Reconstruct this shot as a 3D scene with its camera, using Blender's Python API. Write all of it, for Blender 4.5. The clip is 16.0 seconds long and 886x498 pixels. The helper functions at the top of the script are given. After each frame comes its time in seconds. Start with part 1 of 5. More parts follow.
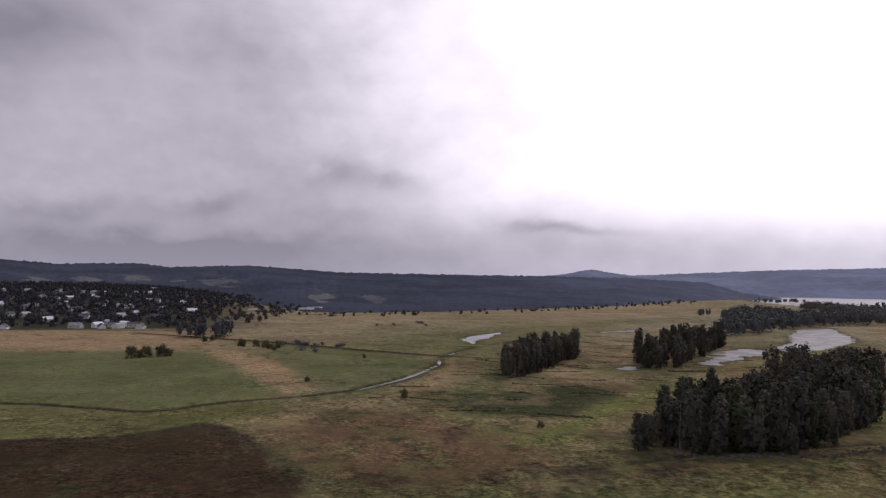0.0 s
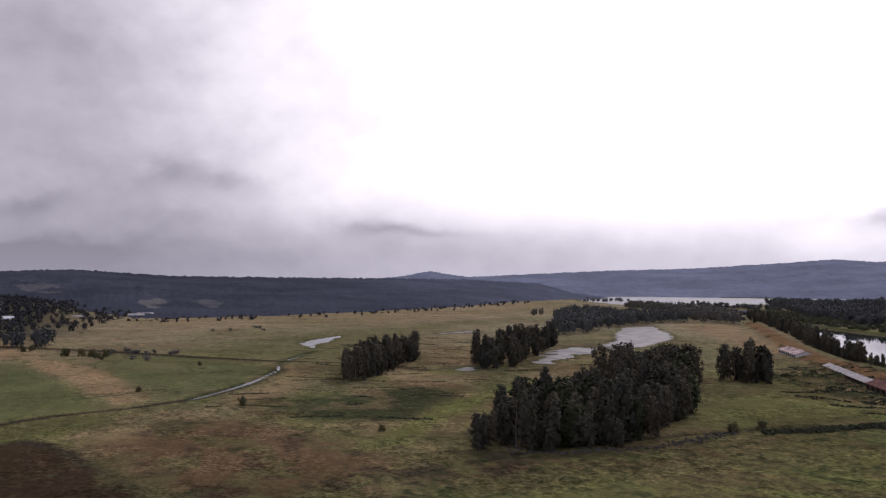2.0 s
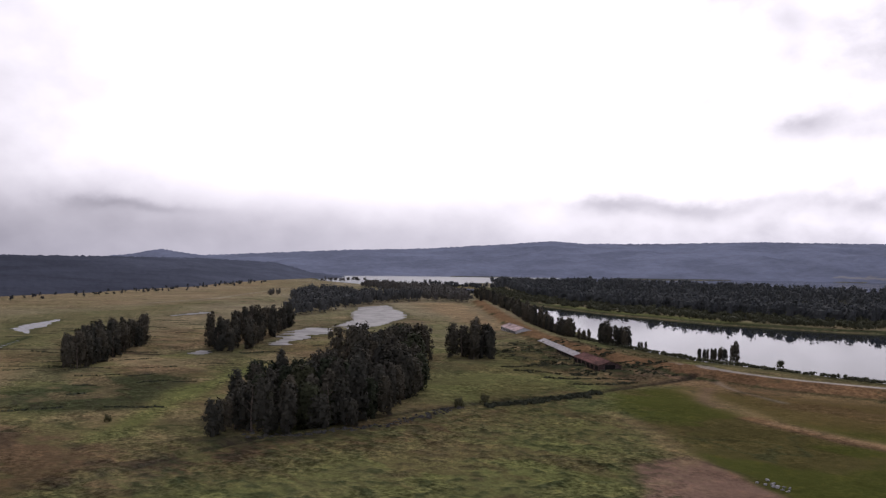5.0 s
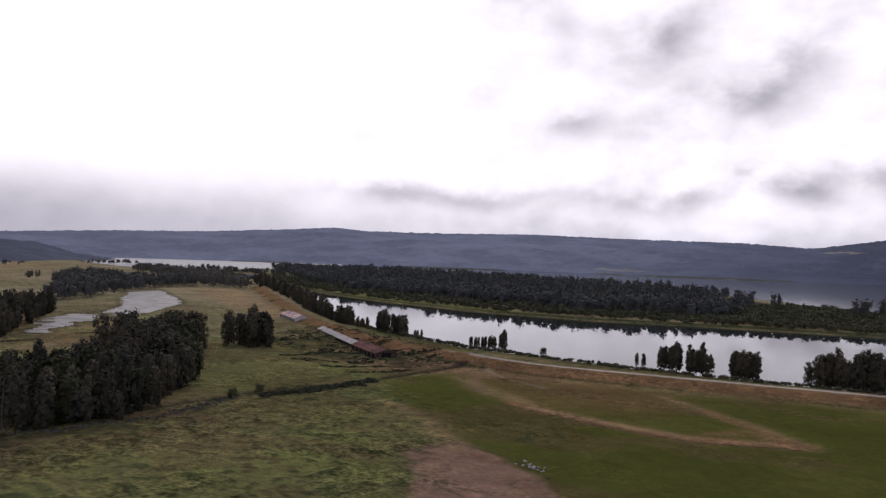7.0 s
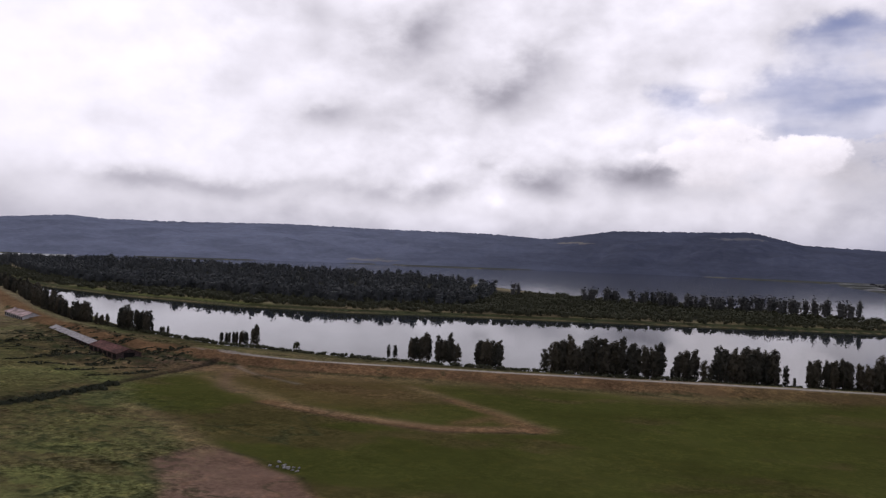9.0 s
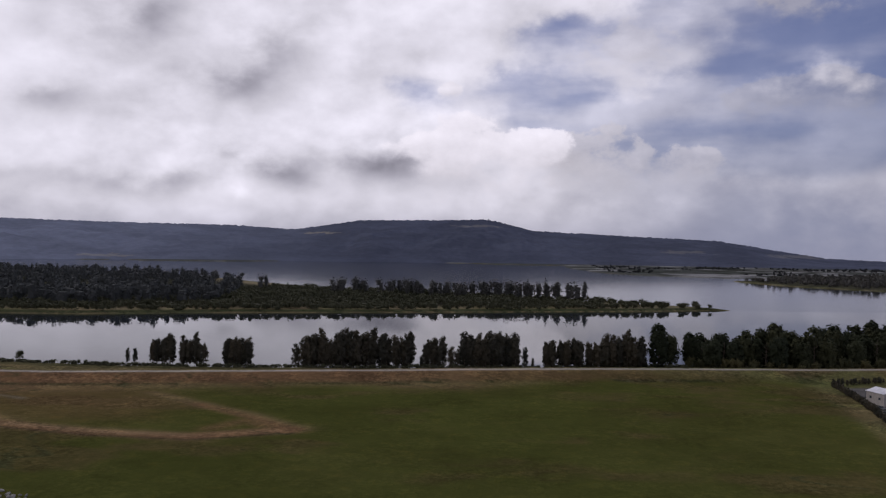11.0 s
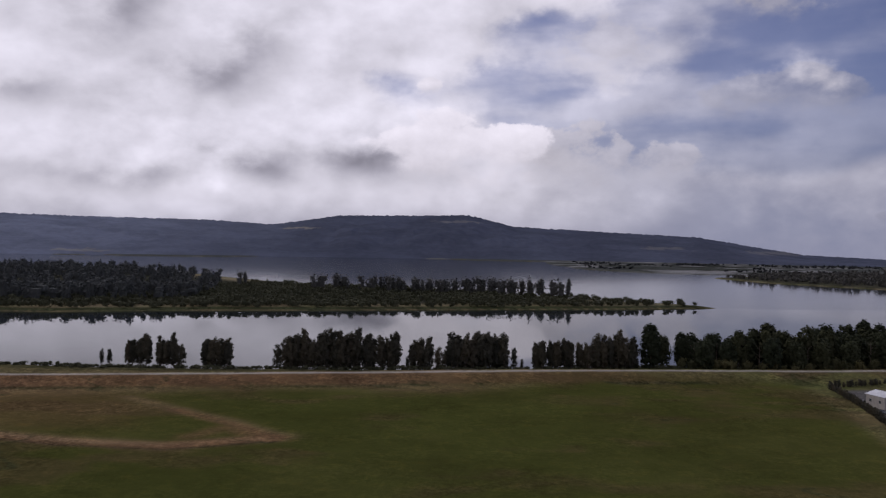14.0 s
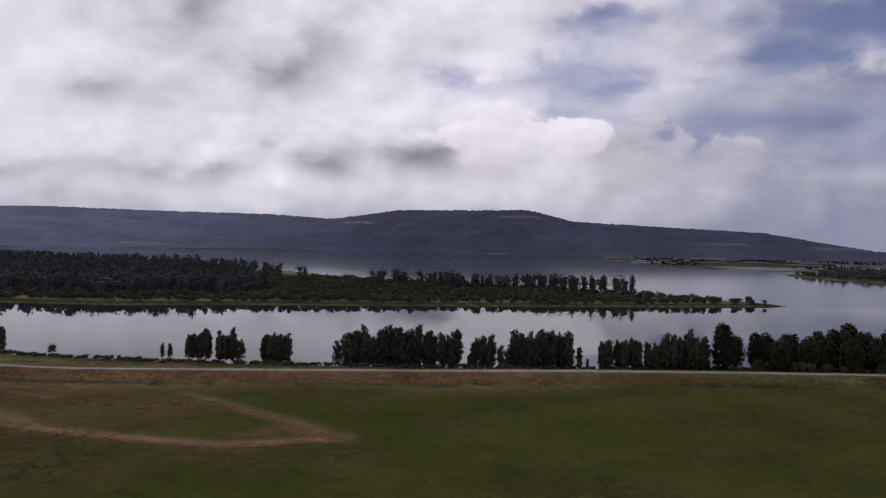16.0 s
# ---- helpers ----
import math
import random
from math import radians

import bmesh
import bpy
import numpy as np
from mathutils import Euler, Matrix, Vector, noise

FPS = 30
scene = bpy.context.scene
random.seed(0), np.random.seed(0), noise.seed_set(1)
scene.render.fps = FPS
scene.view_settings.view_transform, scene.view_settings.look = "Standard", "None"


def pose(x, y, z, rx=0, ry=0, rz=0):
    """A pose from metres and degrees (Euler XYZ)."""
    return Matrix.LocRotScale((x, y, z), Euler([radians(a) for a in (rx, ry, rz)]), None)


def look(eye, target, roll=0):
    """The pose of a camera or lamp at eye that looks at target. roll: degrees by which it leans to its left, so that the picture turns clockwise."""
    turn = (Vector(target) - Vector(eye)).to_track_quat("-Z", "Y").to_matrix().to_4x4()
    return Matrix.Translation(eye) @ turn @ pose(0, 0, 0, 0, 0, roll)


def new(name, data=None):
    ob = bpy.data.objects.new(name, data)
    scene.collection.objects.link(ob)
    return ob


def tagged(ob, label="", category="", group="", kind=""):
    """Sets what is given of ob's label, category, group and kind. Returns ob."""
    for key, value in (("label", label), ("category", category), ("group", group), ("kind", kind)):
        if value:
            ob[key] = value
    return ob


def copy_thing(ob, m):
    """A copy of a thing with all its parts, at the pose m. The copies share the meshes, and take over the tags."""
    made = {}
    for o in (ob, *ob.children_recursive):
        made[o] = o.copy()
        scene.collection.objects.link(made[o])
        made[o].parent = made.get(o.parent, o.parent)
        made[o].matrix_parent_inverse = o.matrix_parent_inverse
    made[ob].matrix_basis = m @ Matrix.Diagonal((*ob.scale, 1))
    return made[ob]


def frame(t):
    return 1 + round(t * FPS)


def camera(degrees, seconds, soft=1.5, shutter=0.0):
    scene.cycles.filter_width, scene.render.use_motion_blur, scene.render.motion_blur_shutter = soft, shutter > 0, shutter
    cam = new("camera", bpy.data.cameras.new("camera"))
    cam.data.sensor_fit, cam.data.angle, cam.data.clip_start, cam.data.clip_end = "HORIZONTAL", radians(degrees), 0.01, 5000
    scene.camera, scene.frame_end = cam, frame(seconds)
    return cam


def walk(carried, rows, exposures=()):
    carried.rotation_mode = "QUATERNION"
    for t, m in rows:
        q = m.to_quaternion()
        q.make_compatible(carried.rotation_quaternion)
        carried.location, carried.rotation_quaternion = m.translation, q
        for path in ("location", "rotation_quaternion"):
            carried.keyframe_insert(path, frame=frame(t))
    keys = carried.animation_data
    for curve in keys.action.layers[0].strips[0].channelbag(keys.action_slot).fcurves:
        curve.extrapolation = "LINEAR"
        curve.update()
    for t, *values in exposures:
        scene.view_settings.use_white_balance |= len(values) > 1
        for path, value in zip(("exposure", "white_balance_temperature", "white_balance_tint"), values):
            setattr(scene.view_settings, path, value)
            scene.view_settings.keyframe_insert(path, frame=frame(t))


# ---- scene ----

# ---- camera ----
cam = camera(53.66, 16.0, soft=1.3)


def fly(x, y, z, yaw, pitch, roll):
    """A hovering camera: heading to the left of +y, nose up, lean to its left."""
    return pose(x, y, z, 90 + pitch, 0, yaw) @ pose(0, 0, 0, 0, 0, roll)


PATH = [
    (0, fly(0.0, 0.0, 60.0, 79.61, 1.80, 0.73)),
    (0.5, fly(0.3, -0.3, 60.3, 76.87, 1.99, 0.68)),
    (1, fly(0.6, -0.6, 60.6, 74.33, 2.01, 0.64)),
    (1.5, fly(0.9, -0.9, 60.9, 72.00, 2.02, 0.56)),
    (2, fly(1.1, -1.1, 61.1, 69.12, 2.02, 0.28)),
    (2.5, fly(1.4, -1.4, 61.4, 66.28, 1.94, 0.23)),
    (3, fly(1.7, -1.7, 61.7, 63.64, 1.70, 0.05)),
    (3.5, fly(2.0, -2.0, 62.0, 60.77, 1.39, -0.03)),
    (4.3, fly(3.2, -2.4, 62.7, 56.22, 1.00, 0.16)),
    (5.2, fly(4.9, -3.0, 63.4, 50.89, 0.68, 0.73)),
    (6, fly(6.3, -3.4, 64.1, 45.63, 0.44, 1.20)),
    (6.5, fly(7.1, -3.7, 64.6, 41.76, 0.24, 1.40)),
    (7, fly(7.7, -4.0, 65.0, 37.97, 0.15, 2.00)),
    (7.5, fly(7.8, -4.3, 65.8, 34.21, 0.13, 2.48)),
    (8, fly(7.6, -4.5, 66.5, 30.10, -0.03, 2.46)),
    (8.5, fly(7.2, -4.55, 67.2, 25.65, -0.04, 2.06)),
    (9, fly(6.7, -4.3, 67.9, 21.85, 0.01, 2.10)),
    (9.5, fly(6.0, -3.3, 68.4, 17.98, -0.07, 1.85)),
    (10, fly(5.3, -2.1, 68.9, 14.00, -0.10, 1.60)),
    (10.2, fly(4.9, -1.6, 69.0, 12.60, -0.14, 1.45)),
    (10.9, fly(4.3, -0.2, 69.7, 6.42, -0.24, 0.85)),
    (11.6, fly(2.8, 2.1, 70.3, 0.34, -0.36, 0.45)),
    (12.3, fly(1.3, 4.4, 70.8, -0.80, -0.42, 0.02)),
    (12.5, fly(1.0, 5.0, 71.0, -0.00, -0.46, -0.06)),
    (13, fly(0.1, 8.3, 71.0, 1.56, -0.41, 0.20)),
    (13.5, fly(-0.7, 11.6, 71.0, 2.80, -0.39, 1.30)),
    (14, fly(-1.6, 14.9, 71.0, 4.02, -0.55, 0.95)),
    (14.5, fly(-2.4, 18.1, 71.0, 5.29, -0.60, 1.22)),
    (15, fly(-3.3, 21.4, 71.0, 6.24, -0.80, 1.22)),
    (15.5, fly(-4.1, 24.7, 71.0, 7.09, -0.86, 1.21)),
    (16, fly(-5.0, 28.0, 71.0, 7.83, -0.96, 1.13)),
]

EXPOSURES = [(0, -0.14, 6350, 21), (3.5, -0.14, 6350, 18.5), (7, -0.28, 6350, 17), (8.5, -0.46, 6300, 17), (10, -0.63, 6250, 16.5), (12.5, -0.79, 6140, 18.5), (16, -0.78, 6190, 18.5)]
walk(cam, PATH, EXPOSURES)

# ---- light ----
SUN_AZ, SUN_EL = 50.0, 34.0          # degrees to the left of +y, above the horizon


def heading(az, el):
    a, e = radians(az), radians(el)
    return Vector((-math.sin(a) * math.cos(e), math.cos(a) * math.cos(e), math.sin(e)))


sun = new("sun", bpy.data.lights.new("sun", "SUN"))
sun.data.energy, sun.data.angle, sun.data.color = 0.9, radians(12), (1.0, 0.95, 0.88)
sun.matrix_world = look(heading(SUN_AZ, SUN_EL) * 500, (0, 0, 0))


class Nodes:
    """Short calls for wiring a node tree."""

    def __init__(self, tree):
        self.tree = tree

    def add(self, kind, **values):
        node = self.tree.nodes.new(kind)
        for key, value in values.items():
            if key in ("operation", "blend_type", "data_type", "noise_dimensions", "sky_type", "interpolation_type", "attribute_name", "feature", "vector_type"):
                setattr(node, key, value)
        return node

    def feed(self, socket, value):
        if isinstance(value, bpy.types.NodeSocket):
            self.tree.links.new(value, socket)
        elif value is not None:
            socket.default_value = value

    def math(self, op, a, b=None, c=None, clamp=False):
        node = self.tree.nodes.new("ShaderNodeMath")
        node.operation, node.use_clamp = op, clamp
        for i, v in enumerate((a, b, c)):
            self.feed(node.inputs[i], v)
        return node.outputs[0]

    def vec(self, op, a, b=None):
        node = self.tree.nodes.new("ShaderNodeVectorMath")
        node.operation = op
        self.feed(node.inputs[0], a)
        if b is not None:
            self.feed(node.inputs[3] if op == "SCALE" else node.inputs[1], b)
        return node.outputs["Value"] if op in ("DOT_PRODUCT", "LENGTH") else node.outputs["Vector"]

    def noise(self, where, scale, detail=4.0, rough=0.55, distort=0.0):
        node = self.tree.nodes.new("ShaderNodeTexNoise")
        self.feed(node.inputs["Vector"], where)
        for key, v in (("Scale", scale), ("Detail", detail), ("Roughness", rough), ("Distortion", distort)):
            node.inputs[key].default_value = v
        return node.outputs["Fac"]

    def ramp(self, value, low, high, a=0.0, b=1.0):
        node = self.tree.nodes.new("ShaderNodeMapRange")
        node.interpolation_type = "SMOOTHSTEP"
        for i, v in enumerate((value, low, high, a, b)):
            self.feed(node.inputs[i], v)
        return node.outputs[0]

    def mix(self, fac, a, b, mode="MIX"):
        node = self.tree.nodes.new("ShaderNodeMix")
        node.data_type, node.blend_type = "RGBA", mode
        self.feed(node.inputs[0], fac)
        self.feed(node.inputs[6], a if isinstance(a, bpy.types.NodeSocket) else (*a, 1))
        self.feed(node.inputs[7], b if isinstance(b, bpy.types.NodeSocket) else (*b, 1))
        return node.outputs[2]


def make_world():
    """Broken cloud: a bright veil before the sun, grey bands low down, blue gaps away from it."""
    world = bpy.data.worlds.new("sky")
    world.use_nodes = True
    scene.world = world
    n = Nodes(world.node_tree)
    n.tree.nodes.clear()
    way = n.tree.nodes.new("ShaderNodeTexCoord").outputs["Generated"]
    sep = n.tree.nodes.new("ShaderNodeSeparateXYZ")
    n.feed(sep.inputs[0], way)
    x, y, z = sep.outputs
    up = n.math("MAXIMUM", z, 0.0)
    az = n.math("MULTIPLY", n.math("ARCTAN2", n.math("MULTIPLY", x, -1.0), y), 57.296)
    el = n.math("MULTIPLY", n.math("ARCSINE", up), 57.296)
    flat = n.vec("MULTIPLY", way, (1.0, 1.0, 1.5))
    to_sun = n.vec("ADD", flat, (-0.020, 0.004, 0.024))
    mass = n.noise(flat, 4.2, 2.0, 0.45)
    puff = n.noise(flat, 6.5, 8.0, 0.52)
    puff_lit = n.noise(to_sun, 6.5, 8.0, 0.50)
    streak = n.noise(n.vec("MULTIPLY", way, (1.0, 1.0, 4.5)), 5.0, 4.0, 0.45)
    calm = n.math("MULTIPLY", n.ramp(az, 34.0, 62.0, 1.1, 0.45), n.ramp(az, 0.0, 30.0, 0.8, 1.0))
    wob = n.math("SUBTRACT", puff, 0.5)
    # the veil before the sun
    near = n.vec("DOT_PRODUCT", way, tuple(heading(51.5, 21)))
    near = n.math("MULTIPLY_ADD", wob, 0.10, near)
    near = n.math("MULTIPLY_ADD", n.math("SUBTRACT", mass, 0.5), 0.08, near)
    glow = n.ramp(near, math.cos(radians(42)), math.cos(radians(15)))
    lift = n.ramp(az, 36.0, 64.0, 0.55, 0.12)
    glow = n.math("MULTIPLY", glow, n.ramp(el, 1.2, 6.5, lift, 1.0))
    # cover: closed before the sun and beyond, broken away from it
    broken = n.math("MULTIPLY", n.ramp(az, 20.0, -14.0), n.ramp(el, 2.0, 7.5, 0.2, 1.0))
    level = n.math("ADD", n.math("MULTIPLY", puff, 0.75), n.math("MULTIPLY", mass, 0.40))
    for a, e, sa, se, amount in GAPS:
        level = n.math("SUBTRACT", level, spot(n, az, el, wob, a, e, sa, se, amount))
    cover = n.ramp(n.math("SUBTRACT", level, n.math("MULTIPLY_ADD", broken, 0.38, 0.19)), -0.07, 0.15)
    veil = n.math("MULTIPLY", n.ramp(n.math("MULTIPLY_ADD", wob, 0.5, streak), 0.34, 0.66, 0.22, 0.70), n.ramp(az, -6.0, -24.0, 1.0, 0.45))
    cover = n.math("MULTIPLY_ADD", cover, n.math("SUBTRACT", 1.0, veil), veil)
    # tones of the cloud
    dark = n.ramp(az, 56.0, 92.0)
    tone = n.math("MULTIPLY", n.math("SUBTRACT", puff, puff_lit), 1.0)
    tone = n.math("MULTIPLY_ADD", n.math("SUBTRACT", mass, 0.5), 0.22, tone)
    tone = n.math("MULTIPLY_ADD", n.math("SUBTRACT", streak, 0.5), 0.18, tone)
    tone = n.math("MULTIPLY_ADD", tone, calm, 0.66)
    tone = n.math("MULTIPLY_ADD", dark, -0.15, tone)
    tone = n.math("MULTIPLY_ADD", n.ramp(az, 6.0, -25.0), -0.16, tone)
    tone = n.math("SUBTRACT", tone, n.math("MULTIPLY", n.ramp(el, 5.5, 1.0), n.math("MULTIPLY_ADD", dark, 0.12, 0.05)))
    for a, e, sa, se, amount in CLOUDS:
        tone = n.math("SUBTRACT", tone, spot(n, az, el, wob, a, e, sa, se, amount * 0.88))
    tone = n.math("MULTIPLY", tone, n.ramp(az, 38.0, 18.0, 1.0, 1.86))
    glow = n.math("MULTIPLY", glow, n.ramp(az, 17.0, 37.0))
    tone = n.math("MULTIPLY_ADD", glow, 0.75, tone)
    tone = n.math("MINIMUM", n.math("MAXIMUM", tone, n.ramp(az, 40.0, 55.0, 0.44, 0.30)), 1.5)
    cloud = n.vec("SCALE", n.mix(n.math("MINIMUM", tone, 1.0), (0.93, 0.90, 1.05), (1.0, 0.978, 1.02)), tone)
    sky = n.tree.nodes.new("ShaderNodeTexSky")
    sky.sky_type, sky.sun_disc = "NISHITA", False
    sky.sun_elevation, sky.sun_rotation = radians(SUN_EL), radians(-SUN_AZ)
    sky.ozone_density, sky.dust_density = 6.0, 0.6
    blue = n.vec("SCALE", n.mix(1.0, sky.outputs[0], (1.20, 0.97, 1.16), "MULTIPLY"), 0.076)
    colour = n.mix(cover, blue, cloud)
    billow = n.noise(flat, 13.0, 6.0, 0.58)
    billow_lit = n.noise(n.vec("ADD", flat, (-0.008, 0.002, 0.012)), 13.0, 6.0, 0.58)
    rag = n.math("MULTIPLY_ADD", n.math("SUBTRACT", billow, 0.5), 4.5, n.math("MULTIPLY", wob, 4.0))
    for a, e, sa, se, amount, bright in CUMULI:
        da = n.math("DIVIDE", n.math("SUBTRACT", az, a), sa)
        de = n.math("DIVIDE", n.math("SUBTRACT", el, e), se)
        r2 = n.math("ADD", n.math("MULTIPLY", da, da), n.math("MULTIPLY", de, de))
        inside = n.ramp(n.math("SUBTRACT", n.math("ADD", 1.0, rag), r2), 0.0, n.ramp(de, -0.6, 0.5, 1.8, 0.45), 0.0, amount)
        lit = n.math("MULTIPLY_ADD", n.math("SUBTRACT", billow, billow_lit), 0.8, n.ramp(de, -1.0, 0.7, bright * 0.74, bright))
        colour = n.mix(inside, colour, n.vec("SCALE", n.mix(0.0, (1.0, 0.962, 0.985), (0, 0, 0)), lit))
    haze = n.math("MULTIPLY", n.ramp(el, 3.2, -0.4), n.ramp(az, 60.0, -10.0, 0.25, 0.75))
    colour = n.mix(haze, colour, (0.48, 0.48, 0.58))
    mist = n.math("MULTIPLY", n.math("MULTIPLY", n.ramp(az, 4.0, -22.0, 0.0, 0.85), n.ramp(el, 9.0, 2.5)), n.ramp(puff, 0.36, 0.62, 1.0, 0.55))
    colour = n.mix(mist, colour, (0.33, 0.37, 0.52))
    back = n.tree.nodes.new("ShaderNodeBackground")
    n.feed(back.inputs["Color"], colour)
    back.inputs["Strength"].default_value = 1.0
    out = n.tree.nodes.new("ShaderNodeOutputWorld")
    n.tree.links.new(back.outputs[0], out.inputs[0])


def spot(n, az, el, wob, a, e, sa, se, amount):
    """A ragged lump in the cloud: azimuth, elevation, half widths, depth."""
    da = n.math("DIVIDE", n.math("SUBTRACT", n.math("MULTIPLY_ADD", wob, 9.0, az), a), sa)
    de = n.math("DIVIDE", n.math("SUBTRACT", n.math("MULTIPLY_ADD", wob, 5.0, el), e), se)
    r2 = n.math("ADD", n.math("MULTIPLY", da, da), n.math("MULTIPLY", de, de))
    return n.math("MULTIPLY", n.math("POWER", 2.718, n.math("MULTIPLY", r2, -1.0)), amount)


# heaped clouds: azimuth, elevation, half widths, cover, brightness
CUMULI = [(-4.3, 11.6, 4.2, 2.2, 0.35, 0.85), (-16.5, 14.2, 3.4, 2.2, 0.5, 0.72), (-16.8, 9.0, 3.8, 1.6, 0.3, 0.58), (-6.5, 5.2, 5.0, 2.2, 0.7, 0.95),
          (2.8, 6.0, 4.6, 2.6, 0.9, 1.42), (5.3, 9.7, 1.2, 0.8, 0.8, 1.3), (-23.2, 1.7, 1.0, 0.5, 0.7, 0.75)]
CLOUDS = [
    (10.0, 5.6, 3.0, 1.4, 0.42), (16.3, 4.7, 2.2, 0.9, 0.36), (22.6, 3.3, 4.0, 0.55, 0.22), (18.5, 9.8, 2.2, 1.1, 0.28), (23.5, 13.0, 2.8, 2.2, 0.28),
    (15.8, 11.6, 2.4, 1.2, 0.26), (28.9, 7.8, 1.6, 0.8, 0.28), (36.0, 3.5, 5.5, 0.55, 0.40), (41.5, 3.6, 2.2, 0.6, 0.36), (31.5, 15.0, 2.5, 2.0, 0.28), (35.0, 11.5, 1.6, 2.5, 0.20),
    (71.5, 2.9, 3.6, 0.5, 0.26), (85.0, 5.8, 2.4, 0.8, 0.18), (81.5, 5.2, 1.6, 0.6, 0.22), (94.0, 4.2, 3.0, 0.7, 0.14), (106.0, 15.0, 4.0, 3.0, 0.20), (103.5, 4.0, 3.0, 0.6, 0.12), (97.0, 1.8, 8.0, 0.8, 0.14)]
GAPS = [(6.5, 8.7, 4.2, 2.0, 0.17), (-1.5, 8.2, 2.4, 1.3, 0.26), (0.5, 10.2, 3.0, 1.0, 0.16), (-9.5, 7.5, 4.0, 2.0, 0.24), (-7.0, 14.5, 3.5, 2.0, 0.2), (-9.5, 9.0, 3.0, 1.8, 0.30), (-24.0, 11.0, 5.0, 4.0, 0.30), (-4.3, 7.3, 2.2, 1.0, 0.22), (-17.0, 5.5, 4.0, 1.5, 0.14), (-2.0, 13.5, 3.0, 1.6, 0.18),
        (-19.0, 7.5, 4.0, 3.0, 0.26), (-12.5, 6.5, 2.5, 1.5, 0.2)]
make_world()

# ---- materials ----


def material(name, rough=0.9, spec=0.2, metal=0.0):
    m = bpy.data.materials.new(name)
    m.use_nodes = True
    n = Nodes(m.node_tree)
    b = m.node_tree.nodes["Principled BSDF"]
    b.inputs["Roughness"].default_value, b.inputs["Metallic"].default_value = rough, metal
    b.inputs["Specular IOR Level"].default_value = spec
    return m, n, b


def bump(n, b, height, strength, distance):
    node = n.tree.nodes.new("ShaderNodeBump")
    node.inputs["Strength"].default_value, node.inputs["Distance"].default_value = strength, distance
    n.feed(node.inputs["Height"], height)
    n.tree.links.new(node.outputs[0], b.inputs["Normal"])


def place(n):
    return n.tree.nodes.new("ShaderNodeNewGeometry").outputs["Position"]


def ground_material():
    m, n, b = material("grassland", 1.0, 0.0)
    p = place(n)
    cover = n.tree.nodes.new("ShaderNodeVertexColor")
    cover.layer_name = "cover"
    large = n.noise(p, 0.02, 4.0, 0.6)
    tuft = n.noise(p, 0.16, 5.0, 0.7, 0.6)
    blade = n.noise(p, 0.9, 3.0, 0.7)
    clod = n.noise(p, 0.5, 4.0, 0.65, 0.3)
    k = n.math("MULTIPLY", n.ramp(tuft, 0.34, 0.66, 0.66, 1.30), n.ramp(clod, 0.38, 0.62, 0.62, 1.32))
    k = n.math("MULTIPLY", k, n.ramp(blade, 0.25, 0.75, 0.8, 1.2))
    lush = n.ramp(n.noise(p, 0.035, 3.0, 0.6), 0.36, 0.62, 0.35, 1.1)
    k = n.math("MULTIPLY_ADD", n.math("SUBTRACT", k, 1.0), n.math("MULTIPLY", cover.outputs["Alpha"], lush), 1.0)
    k = n.math("MULTIPLY", k, n.ramp(large, 0.3, 0.7, 0.85, 1.15))
    col = n.vec("SCALE", cover.outputs["Color"], k)
    dry = n.mix(n.ramp(tuft, 0.5, 0.75, 0.0, 0.35), col, n.mix(1.0, col, (1.35, 1.05, 0.8), "MULTIPLY"))
    n.feed(b.inputs["Base Color"], dry)
    bump(n, b, n.math("ADD", tuft, n.math("MULTIPLY", blade, 0.4)), 0.9, 1.2)
    return m


def foliage(name, base, spread=0.5, speck=0.25):
    m, n, b = material(name, 0.85, 0.08)
    rnd = n.tree.nodes.new("ShaderNodeObjectInfo").outputs["Random"]
    isle = n.tree.nodes.new("ShaderNodeNewGeometry").outputs["Random Per Island"]
    k = n.math("MULTIPLY", n.math("MULTIPLY_ADD", rnd, spread, 1 - spread / 2), n.math("MULTIPLY_ADD", isle, speck, 1 - speck / 2))
    hue = n.mix(rnd, (1.0, 1.0, 1.0), (1.15, 1.0, 0.88))
    n.feed(b.inputs["Base Color"], n.vec("SCALE", n.mix(1.0, hue, base, "MULTIPLY"), k))
    return m


def water_material(name, rough, tint, ripple):
    m, n, b = material(name, rough, 0.30)
    b.inputs["IOR"].default_value = 1.18
    p = place(n)
    mud = n.ramp(n.noise(p, 0.06, 4.0, 0.6), 0.35, 0.65, 0.7, 1.3)
    n.feed(b.inputs["Base Color"], n.vec("SCALE", n.mix(0.0, tint, (0, 0, 0)), mud))
    bump(n, b, n.math("ADD", n.noise(p, 0.05, 3.0), n.math("MULTIPLY", n.noise(p, 0.6, 3.0), 0.25)), ripple, 0.4)
    return m


def plain(name, colour, rough=0.7, grain=0.25, scale=1.5, metal=0.0, relief=0.3):
    m, n, b = material(name, rough, 0.3 if rough < 0.65 else 0.06, metal)
    p = place(n)
    k = n.math("MULTIPLY", n.ramp(n.noise(p, scale, 5.0, 0.6), 0.3, 0.7, 1 - grain, 1 + grain), n.ramp(n.noise(p, scale * 0.12, 3.0), 0.3, 0.7, 1 - grain * 0.6, 1 + grain * 0.6))
    n.feed(b.inputs["Base Color"], n.vec("SCALE", n.mix(1.0, colour, (1, 1, 1), "MULTIPLY"), k))
    if relief:
        bump(n, b, n.noise(p, scale * 3, 4.0), relief, 0.05)
    return m


